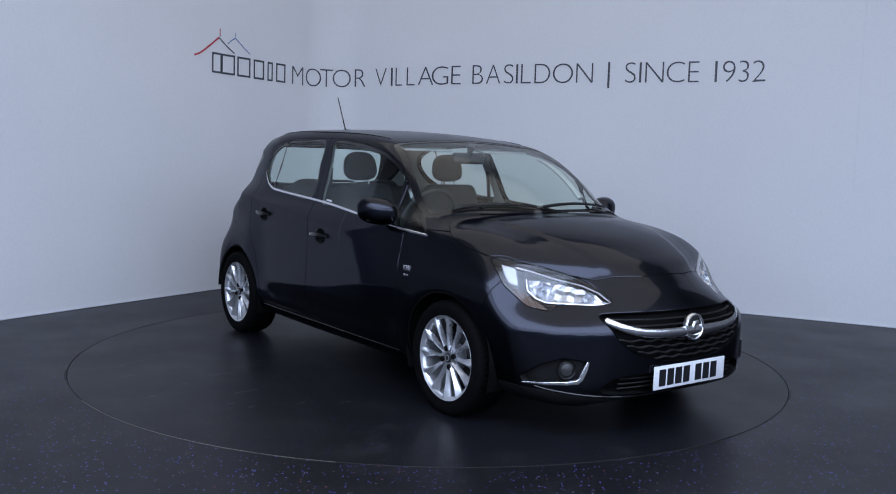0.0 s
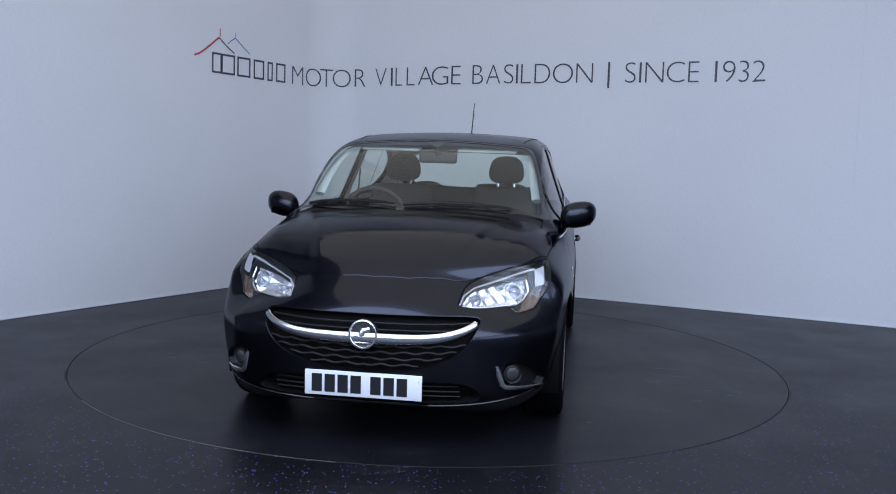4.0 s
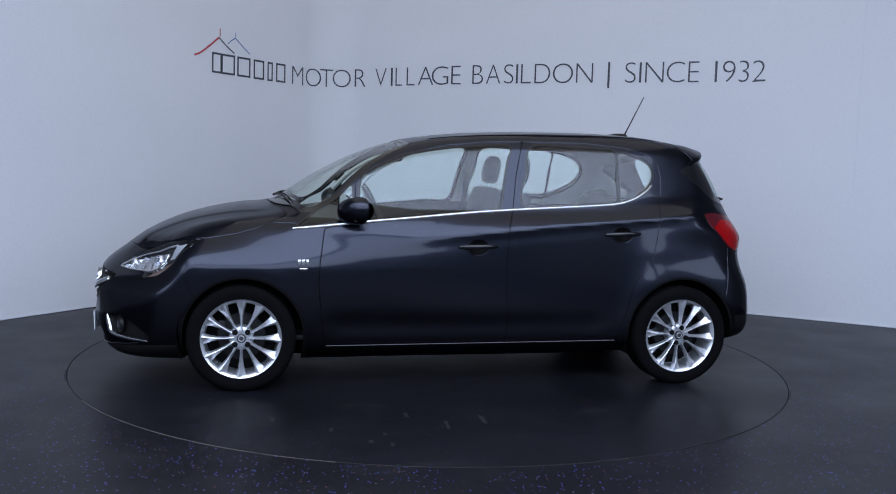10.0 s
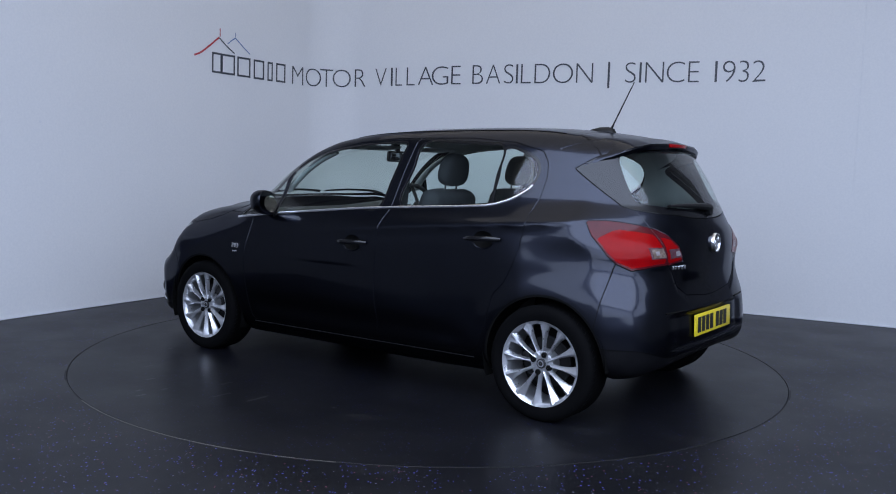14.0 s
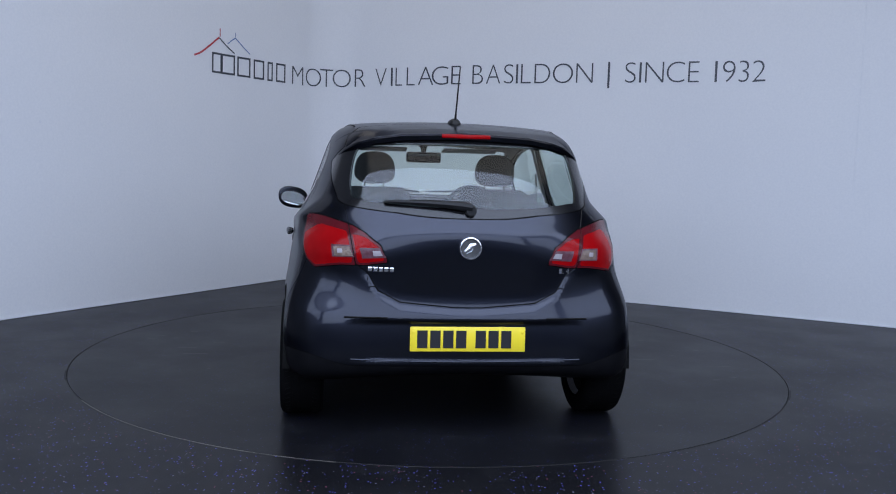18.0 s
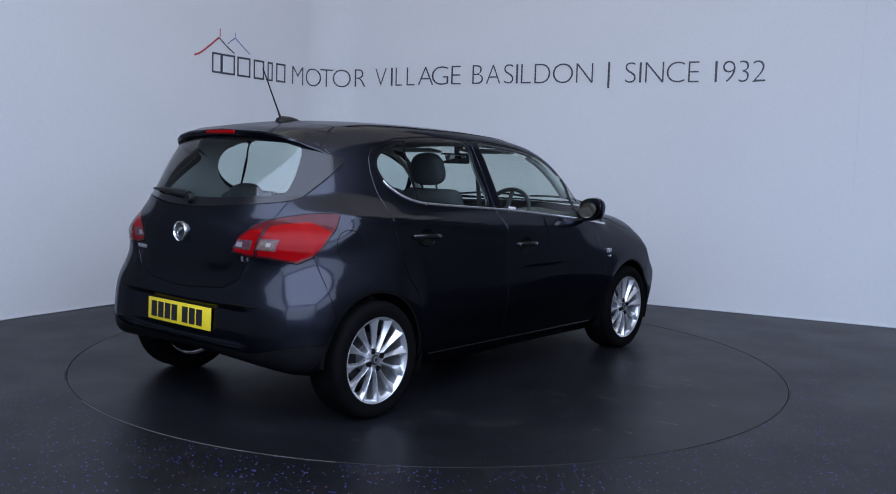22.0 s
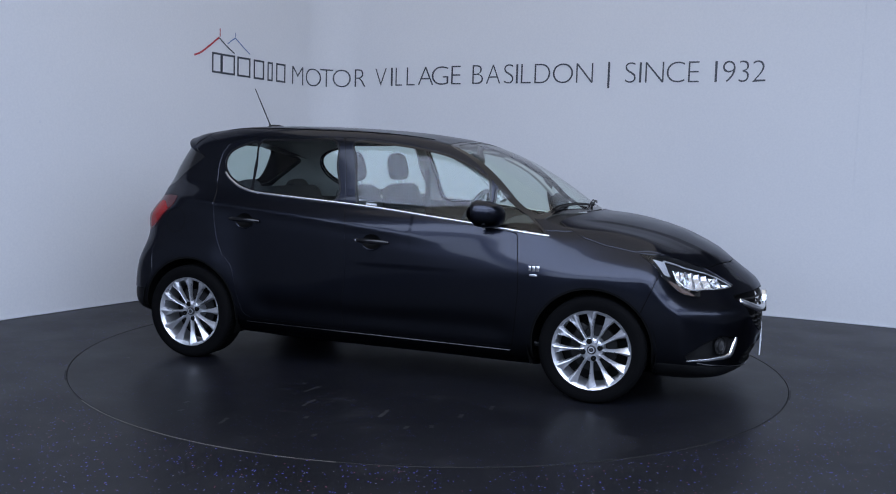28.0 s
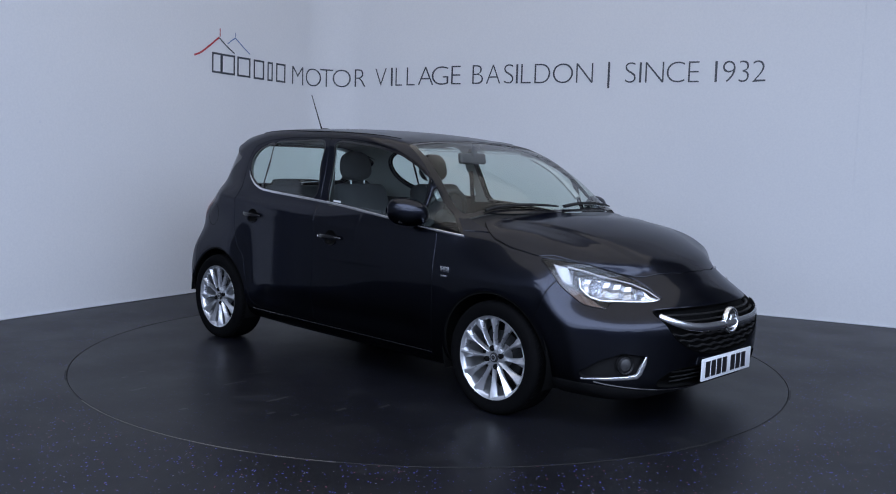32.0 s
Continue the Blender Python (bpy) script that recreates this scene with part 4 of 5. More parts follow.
# ---- wheels ----
def build_wheel():
    """One wheel with its outer face towards +y, hub at the origin."""
    wheel = new("wheel")
    wheel.parent = car
    r = .2885
    prof = [(.208, -.10), (.215, -.095), (.235, -.102), (.262, -.104), (.279, -.096), (.288, -.078), (r, -.055), (r, .055), (.288, .078), (.281, .092), (.264, .101), (.240, .101), (.222, .095), (.214, .094), (.208, .090)]
    bm = lathe(prof, 72, "y")
    part("tyre", bm, RUBBER, wheel)
    grooves = bmesh.new()
    for y in (-.045, -.015, .015, .045):
        grooves = join(grooves, lathe([(r + .0006, y - .004), (r - .004, y), (r + .0006, y + .004)], 60, "y"))
    for k in range(60):
        a = math.tau * k / 60
        for s in (-1, 1):
            b = box((.004, .024, .006), (0, s * .063, r - .0015), 0, (0, 0, 25 * s))
            b.transform(Matrix.Rotation(a, 4, "Y"))
            grooves = join(grooves, b)
    part("tread_groove", grooves, SEAL, wheel)
    rim_bm = lathe([(.2035, -.09), (.196, -.07), (.190, -.02), (.192, .03), (.194, .070), (.199, .0855), (.205, .0895), (.2105, .0925), (.2135, .0945), (.2145, .093), (.2145, .085)], 72, "y")
    rim_part = part("rim", rim_bm, SILVER, wheel)
    # twelve flared spokes, each with a ridge off its middle
    spoke = bmesh.new()
    prev = None
    for rad_, wid, y in ((.040, .0150, .071), (.062, .0085, .074), (.095, .0078, .077), (.128, .0108, .080), (.160, .0168, .083), (.185, .0250, .086), (.206, .0330, .088)):
        ring = [spoke.verts.new((rad_, y + dy, wid * u)) for u, dy in ((-1, -.020), (-.96, -.012), (-.80, -.009), (.30, .006), (.62, .004), (.96, -.010), (1, -.024))]
        if prev:
            for i in range(len(ring) - 1):
                spoke.faces.new((prev[i], prev[i + 1], ring[i + 1], ring[i]))
        prev = ring
    one = part("spoke", spoke, SILVER, wheel, angle=22)
    for k in range(1, 12):
        more = new("spoke", one.data)
        more.parent = wheel
        more.matrix_basis = pose(0, 0, 0, 0, 30 * k, 0)
    part("hub", lathe([(.001, .068), (.030, .070), (.054, .071), (.062, .067), (.066, .056), (.066, .0)], 40, "y"), SILVER, wheel)
    part("centre_cap", lathe([(.001, .080), (.018, .0795), (.0235, .078), (.0255, .068)], 32, "y"), DARK_METAL, wheel, "dark grey centre cap with a plain chrome ring")
    part("cap_emblem", lathe([(.012, .0798), (.0145, .0806), (.017, .0798)], 24, "y"), SILVER, wheel)
    for k in range(4):
        a = math.tau * (k + .5) / 4
        hole = lathe([(.001, .0805), (.0085, .0802), (.0125, .0795), (.0145, .0770), (.0145, .060)], 16, "y", (.047 * math.cos(a), .0015, .047 * math.sin(a)))
        part("wheel_nut", hole, SEAL, wheel)
    part("tyre_valve", tube([(.190, .075, .012), (.182, .086, .012)], .0045, 6), SEAL, wheel)
    part("brake_disc", lathe([(.06, .005), (.128, .005), (.128, -.012), (.06, -.012)], 48, "y"), TRIM, wheel)
    part("brake_caliper", join(box((.05, .05, .12), (.105, -.005, .03), .012)), TRIM, wheel)
    part("wheel_back", lathe([(.001, -.05), (.12, -.055), (.19, -.06)], 40, "y"), SEAL, wheel)
    return wheel


first = build_wheel()
first.matrix_basis = pose(WHEEL_F, .742, .2865, 0, 0, 0)
copy_thing(first, pose(WHEEL_R, .740, .2865, 0, 26, 0))
copy_thing(first, pose(WHEEL_F, -.742, .2865, 0, -28, 180))
copy_thing(first, pose(WHEEL_R, -.740, .2865, 0, -25, 180))

# wheel wells
for x0 in (WHEEL_F - .008, WHEEL_R - .006):
    for side in (1, -1):
        bm = bmesh.new()
        n, rows = 26, []
        for y in (.825, .50):
            rows.append([bm.verts.new((x0 + .345 * math.cos(a), side * y, .303 + .345 * math.sin(a))) for a in [math.pi * (-.12 + (1.24 if x0 > 0 else 1.13) * k / n) for k in range(n + 1)]])
        for k in range(n):
            bm.faces.new((rows[0][k], rows[0][k + 1], rows[1][k + 1], rows[1][k]))
        bm.faces.new(rows[1])
        part("wheel_well", bm, SEAL, body)

# ---- inner shell: headlining above, dark trim below ----
win_all = [side_region(FRONT_GLASS), side_region(CORNER_GLASS, False), side_region(REAR_GLASS), side_region(QUARTER), side_glass, screen_field]
_keep, _hole = _tri, None
for fn in win_all:
    _hole, _keep = net.split(_keep, lambda p, fn=fn: fn(p) - .022)
for x0, r in ((WHEEL_F - .008, ARCH_F), (WHEEL_R - .006, ARCH_R)):
    _hole, _keep = net.split(_keep, lambda p, x0=x0, r=r: arch(x0, r)(p) - .03)
_keep = net.split(_keep, lambda p: np.maximum(p[:, 0] - 1.08, -1.74 - p[:, 0]))[0]
_upper, _lower = net.split(_keep, lambda p: .99 - p[:, 2] + .08 * ease(-.2, .9, p[:, 0]))
pieces["lining"], pieces["cabin"] = _upper, _lower
skin_part("headlining", "lining", "lr", LINING, body, -.030, 0, "pale grey fabric headlining and pillar trim")
skin_part("cabin_trim", "cabin", "lr", CABIN, body, -.028)
for s in (1, -1):
    xs = np.linspace(.36, .70, 9)
    q = top_at(xs, np.interp(xs, screen_side[:, 0], screen_side[:, 1]) + .022, -.050) * [1, s, 1]
    part("pillar_trim", tube(q, [.016, .018, .019, .020, .021, .022, .023, .024, .024], 10, (1.35, .7)), LINING, body, "pale moulded windscreen pillar trim")

# ---- lamps ----
for side in "lr":
    sg = 1 if side == "l" else -1
    lamp = bucket("headlamp", "headlamp_lens", side, LAMP_GREY, car, .055, .93, "clear headlamp with chrome reflectors")
    skin_part("lens", "headlamp_lens", side, LENS, lamp, 0, .004)

    def front_pt(u, z, out):
        """Point of the front corner at slant u = x - y."""
        y = np.linspace(.05, .84, 400)
        x = u + y
        f = skin(x, y, np.full(400, z))
        k = int(np.argmax(f > 0))
        p = np.array([[x[k], y[k], z]])
        q = (p + out * skin_normal(p))[0]
        return Vector((q[0], q[1] * sg, q[2]))

    def bowl(u, z, r, sink, mat, name, lens=False):
        c = front_pt(u, z, -sink)
        d = Vector((.93, .30 * sg, .12)).normalized()
        bm = lathe([(.001, -.030), (r * .35, -.028), (r * .7, -.016), (r * .93, .002), (r, .012), (r * 1.08, .012), (r * 1.1, -.002)], 28, "y")
        bm.transform(Matrix.Translation(c) @ Vector((0, 1, 0)).rotation_difference(d).to_matrix().to_4x4())
        part(name, bm, mat, lamp)
        if lens:
            bm = lathe([(.001, .022), (r * .4, .018), (r * .6, .008), (r * .66, -.01)], 24, "y")
            bm.transform(Matrix.Translation(c) @ Vector((0, 1, 0)).rotation_difference(d).to_matrix().to_4x4())
            part("projector", bm, LENS, lamp)

    def sheet(name, mat, across, down, lower, upper, sink, facet=0.0, label=""):
        """A plate inside the lamp between a lower and an upper edge, each a list of (u, z); facet folds it into pleats."""
        bm = bmesh.new()
        rows = []
        for i in range(across + 1):
            f = i / across
            lo, hi = ((np.interp(f, np.linspace(0, 1, len(e)), [q[0] for q in e]), np.interp(f, np.linspace(0, 1, len(e)), [q[1] for q in e])) for e in (lower, upper))
            row = []
            for j in range(down + 1):
                g = j / down
                row.append(bm.verts.new(front_pt(float(lo[0] + g * (hi[0] - lo[0])), float(lo[1] + g * (hi[1] - lo[1])), -sink - facet * (i % 2) - .5 * facet * (j % 2))))
            rows.append(row)
        for p0, p1 in zip(rows, rows[1:]):
            for j in range(down):
                bm.faces.new((p0[j], p1[j], p1[j + 1], p0[j + 1]))
        return part(name, bm, mat, lamp, label, smooth=not facet)

    sheet("reflector_plate", REFLECTOR, 14, 4, [(1.010, .664), (1.07, .640), (1.13, .629), (1.26, .627), (1.40, .627), (1.525, .632)], [(1.000, .725), (1.10, .716), (1.20, .707), (1.30, .695), (1.40, .681), (1.530, .638)], .014, .013)
    sheet("daylight_panel", DRL_WHITE, 5, 3, [(.868, .706), (.935, .694)], [(.806, .788), (.905, .770)], .008)
    sheet("indicator_panel", AMBER, 6, 3, [(.955, .618), (1.05, .600), (1.140, .594)], [(.894, .684), (.975, .668), (1.060, .632)], .010, .006)
    bowl(1.095, .676, .034, .012, REFLECTOR, "reflector", True)
    bowl(1.395, .654, .024, .012, REFLECTOR, "reflector")
    part("daylight_bar", tube([front_pt(u, z, -.008) for u, z in ((.905, .774), (1.03, .752), (1.154, .728), (1.353, .699), (1.46, .672), (1.540, .636))], [.009, .008, .006, .005, .005, .004], 8, (1, .6)), DRL_WHITE, lamp)
    part("divider", tube([front_pt(u, z, -.006) for u, z in ((.985, .722), (.990, .676), (1.05, .640), (1.12, .624), (1.30, .622), (1.42, .623), (1.53, .629))], .0048, 8), CHROME, lamp)

    tail = skin_part("tail_lamp", "tail_core_outer", side, RED_PLASTIC, car, .0015, 0, "red tail lamp on the body corner")
    skin_part("lens_border", "tail_edge_outer", side, DEEP_RED, tail, .0015, .006)
    inner = skin_part("tail_lamp", "tail_core_inner", side, RED_PLASTIC, car, .0015, 0, "red tail lamp section on the tailgate")
    skin_part("lens_border", "tail_edge_inner", side, DEEP_RED, inner, .0015, .006)

    def rear_patch(name, pts, mat, parent, out):
        """A small plate that follows the tail's curve; pts are its four corners in (y, z)."""
        c = np.array(pts[:3] + pts[-1:] if len(pts) == 4 else pts[:4], float)
        f, g = (q.ravel() for q in np.meshgrid(np.linspace(0, 1, 6), np.linspace(0, 1, 5), indexing="ij"))
        yz = np.outer((1 - f) * (1 - g), c[0]) + np.outer(f * (1 - g), c[1]) + np.outer(f * g, c[2]) + np.outer((1 - f) * g, c[3])
        v = end_at(yz[:, 0], yz[:, 1], -1, out) * [1, sg, 1]
        bm = bmesh.new()
        vs = [bm.verts.new(q) for q in v]
        for i in range(5):
            for j in range(4):
                k = 5 * i + j
                bm.faces.new((vs[k], vs[k + 5], vs[k + 6], vs[k + 1]))
        edge = bmesh.ops.extrude_face_region(bm, geom=list(bm.faces))["geom"]
        low = Vector(end_at(float(yz[:, 0].mean()), float(yz[:, 1].mean()), -1, 0)[0]) - Vector(end_at(float(yz[:, 0].mean()), float(yz[:, 1].mean()), -1, .004)[0])
        bmesh.ops.translate(bm, vec=(low.x, low.y * sg, low.z), verts=[q for q in edge if isinstance(q, bmesh.types.BMVert)])
        return part(name, bm, mat, parent, smooth=False)

    rear_patch("reversing_lamp", [(.368, .830), (.474, .824), (.488, .870), (.400, .872), (.382, .862)], LAMP_PINK, inner, .0026)
    rear_patch("reversing_bulb", [(.385, .838), (.425, .835), (.430, .858), (.398, .860)], BULB, inner, .0034)
    rear_patch("indicator_frame", [(.510, .829), (.606, .827), (.612, .880), (.530, .881)], LAMP_PINK, tail, .0026)
    rear_patch("indicator", [(.516, .834), (.597, .832), (.602, .873), (.534, .874)], AMBER, tail, .0034)
    rear_patch("bulb", [(.562, .846), (.583, .845), (.585, .863), (.564, .864)], BULB, tail, .0042)

    # fog lamp pod
    pod = bucket("fog_lamp_pod", "fog_pod", side, TRIM, car, .030, .9)
    part("chrome_blade", tube([front_pt(u, z, .002) for u, z in ((1.408, .378), (1.392, .345), (1.365, .298), (1.345, .284), (1.28, .276), (1.14, .267), (.985, .262))], [.006, .013, .014, .013, .011, .009, .004], 8, (.8, 1)), CHROME, pod, "chrome blade")
    c = front_pt(1.272, .336, -.014)
    bm = lathe([(.001, .004), (.028, .004), (.038, .000), (.044, .006), (.046, -.01)], 28, "y")
    bm.transform(Matrix.Translation(c) @ Vector((0, 1, 0)).rotation_difference(Vector((.9, .42 * sg, 0)).normalized()).to_matrix().to_4x4())
    part("fog_lamp", bm, TRIM, pod, "round fog lamp in a black bezel")
    bm = lathe([(.001, .010), (.018, .009), (.028, .0045)], 20, "y")
    bm.transform(Matrix.Translation(c) @ Vector((0, 1, 0)).rotation_difference(Vector((.9, .42 * sg, 0)).normalized()).to_matrix().to_4x4())
    part("fog_reflector", bm, DARK_METAL, pod)

# ---- grille ----
grille = bucket("grille", "grille_opening", "lr", SEAL, car, .045, .97, "black grille with wavy slats")


def nose_path(points, out=0.0, n=8):
    """A mirrored path across the nose from left-half (y, z) points that start on the centre line."""
    half = spline(points, n)
    full = np.vstack([(half * [-1, 1])[::-1][:-1], half])
    return end_at(full[:, 0], full[:, 1], 1, out)


part("chrome_bar", tube(nose_path([(0, .497), (.12, .497), (.25, .501), (.34, .511), (.41, .529), (.455, .549), (.474, .564)], .004), [.006] + [.0165 + .0125 * (1 - abs(k - 47.5) / 47.5) for k in range(95)] + [.006], 10, (.85, .35), up=(1, 0, 0)), CHROME, grille, "sweeping chrome grille bar")
for z0 in (.565, .535):
    part("slat", tube(nose_path([(0, z0), (.2, z0 + .002), (.38, z0 + .008), (.455, z0 + .010)], -.018), .008, 8, (1, .6)), TRIM, grille)
for row, (z0, wide) in enumerate(((.462, .44), (.434, .40), (.406, .34), (.380, .24))):
    yy = np.linspace(0, wide, 24)
    zz = z0 + .06 * yy * yy + .0038 * np.sin(yy * 62 + row * 3.1)
    part("wavy_slat", tube(nose_path(np.stack([yy, zz], -1), -.012, 2), .0065, 6, (1.3, .8)), TRIM, grille)


def disc_emblem(parent, centre, normal, r):
    """A round chrome emblem ring with a plain raised shape inside."""
    m = Matrix.Translation(centre) @ Vector((0, 1, 0)).rotation_difference(Vector(normal)).to_matrix().to_4x4()
    ring = lathe([(r * .80, -.012), (r * .80, .008), (r * .86, .013), (r * .95, .012), (r, .004), (r, -.012)], 40, "y")
    ring.transform(m)
    em = part("emblem", ring, CHROME, parent, "round chrome emblem")
    back = lathe([(.001, .001), (r * .82, .001)], 32, "y")
    back.transform(m)
    part("emblem_back", back, DARK_METAL, em)
    wing = tube([Vector((-.45 * r, .004, .30 * r)), Vector((-.05 * r, .005, .22 * r)), Vector((.10 * r, .005, -.10 * r)), Vector((.42 * r, .004, -.34 * r))], [r * .16, r * .24, r * .26, r * .14], 8, (1, .4), up=(0, 1, 0))
    wing.transform(m)
    part("emblem_shape", wing, CHROME, em)


disc_emblem(car, (2.106, 0, .514), (1, 0, .05), .066)
intake = bucket("lower_intake", "lower_intake", "lr", SEAL, car, .05, .95)
for z0 in (.235, .262, .288):
    part("slat", tube(nose_path([(0, z0), (.2, z0), (.42, z0)], -.022), .006, 6, (1, .7)), TRIM, intake)
part("lip_highlight", tube(nose_path([(0, .196), (.25, .200), (.5, .215), (.66, .235), (.72, .25)], .003), .0045, 6), GLOSS_TRIM, front_bumper)


# ---- number plates: the characters are plain bars ----
def number_plate(name, centre, turn, base, parent, label):
    m = Matrix.Translation(centre) @ Euler([radians(a) for a in turn]).to_matrix().to_4x4()
    bm = box((.008, .52, .111), (0, 0, 0), .003)
    bm.transform(m)
    plate = part(name, bm, base, parent, label)
    y = -.205
    for k in range(7):
        b = box((.002, .046, .079), (.0048, y, 0), 0)
        b.transform(m)
        part("bar", b, PLATE_INK, plate, smooth=False)
        y += .058 + (.030 if k == 3 else 0)
    for s in (-1, 1):
        b = lathe([(.001, .001), (.006, .0008), (.007, -.001)], 12, "x", (.0052, s * .2475, .03))
        b.transform(m)
        part("plate_screw", b, base, plate)


number_plate("number_plate", (2.098, .001, .2895), (0, 1, 0), PLATE_WHITE, car, "white number plate with plain dark bars")
number_plate("number_plate", (float(end_at(0, .475, -1)[0][0]) - .006, 0, .475), (0, -2, 180), PLATE_YELLOW, car, "yellow number plate with plain dark bars")

# ---- tailgate furniture ----
p = end_at(0, .882, -1)[0]
disc_emblem(car, (p[0] - .004, 0, .882), (-1, 0, .02), .052)


def spoiler():
    """Roof spoiler over the rear screen, running down to a point at each side."""
    bm = bmesh.new()
    rows = []
    for y in np.linspace(-.600, .600, 61):
        a = abs(y)
        x_tip = float(np.interp(a, [0, .15, .3, .4, .47, .53, .57, .60], [-1.580, -1.576, -1.560, -1.540, -1.512, -1.465, -1.410, -1.345]))
        tip_z = float(np.interp(a, [0, .3, .42, .50, .56, .60], [1.394, 1.381, 1.362, 1.338, 1.306, 1.268]))
        root = float(top_at(x_tip + .15, a)[0][2]) + .002
        thin = 1 - .6 * float(ease(.48, .60, a))
        rows.append([bm.verts.new(c) for c in ((x_tip + .15, y, root), (x_tip + .09, y, .5 * root + .5 * tip_z + .008 * thin), (x_tip + .03, y, tip_z + .006), (x_tip + .006, y, tip_z + .001),
                                               (x_tip, y, tip_z - .008), (x_tip + .006, y, tip_z - .028 * thin), (x_tip + .04, y, tip_z - .036 * thin), (x_tip + .13, y, min(root - .03, tip_z - .02)))])
    for a, c in zip(rows, rows[1:]):
        for i in range(len(a) - 1):
            bm.faces.new((a[i], a[i + 1], c[i + 1], c[i]))
    return bm


sp = part("spoiler", spoiler(), PAINT, car)
bm = box((.012, .228, .019), (-1.577, 0, 1.379), .004)
part("brake_light", bm, RED_PLASTIC, sp, "red high-level brake light")
p = end_at([-.01, .03, .10, .20, .30, .38], [1.052, 1.056, 1.062, 1.066, 1.068, 1.068], -1, .020)
wiper = part("rear_wiper", tube(p, [.020, .021, .017, .013, .010, .006], 8, (1, 1)), TRIM, car)
part("wiper_pivot", lathe([(.001, .0), (.022, .0), (.026, .012), (.026, .03)], 20, "x", (p[0][0] - .012, -.004, 1.046)), TRIM, wiper)
part("wiper_blade", tube(p[1:] + np.array([.010, 0, -.002]), .006, 6), SEAL, wiper)
for k in range(5):
    q = end_at(.44 - .024 * k, .778, -1, .002)[0]
    part("badge_bar", box((.004, .018, .020), q, .001), CHROME, tailgate)
for ch, y in (("1", -.425), (".", -.442), ("4", -.458)):
    v2, fc = glyph(ch, 0)
    wy, hz = (.014, .024) if ch != "." else (.005, .005)
    flat_piece("badge_numeral", v2, fc, lambda u, v, off, y=y, wy=wy, hz=hz: Vector(end_at(y - u * wy + .007, .768 + v * hz, -1, off)[0]), CHROME, tailgate)
for s in (1, -1):
    part("bumper_reflector", tube(end_at(np.linspace(.36, .55, 6) * s, .565, -1, -.001), .009, 6, (1, .5)), SEAL, rear_bumper)
hy = np.linspace(-.52, .52, 21)
part("bumper_crease", tube(end_at(hy, .372 + .03 * hy * hy, -1, .0), .006, 8, (1.0, .6)), PAINT, rear_bumper)

# ---- roof aerial ----
fin = bmesh.new()
prof = [(-1.045, 0, .0), (-1.07, .020, .012), (-1.12, .026, .026), (-1.17, .026, .032), (-1.20, .022, .026), (-1.212, .014, .004)]
rows = []
for x, w, hgt in prof:
    z0 = float(top_at(x, 0)[0][2]) - .004
    rows.append([fin.verts.new((x, w * math.cos(a) * 1.2, z0 + hgt * math.sin(a))) for a in [math.pi * k / 10 for k in range(11)]])
for a, c in zip(rows, rows[1:]):
    for i in range(10):
        fin.faces.new((a[i], a[i + 1], c[i + 1], c[i]))
aerial = part("aerial_base", fin, TRIM, car)
part("aerial_rod", tube([(-1.185, 0, 1.468), (-1.20, 0, 1.50), (-1.255, 0, 1.612), (-1.310, 0, 1.724)], [.007, .0045, .0038, .003], 8), TRIM, aerial)
# roof rivets and ditch lines
for s in (1, -1):
    pts = np.array([(.22, .515), (.0, .535), (-.3, .545), (-.6, .545), (-.9, .53), (-1.18, .505)])
    q = top_at(spline(pts, 4)[:, 0], spline(pts, 4)[:, 1] * s, .0005)
    part("roof_ditch", tube(q, .005, 6, (1, .5)), SEAL, body)

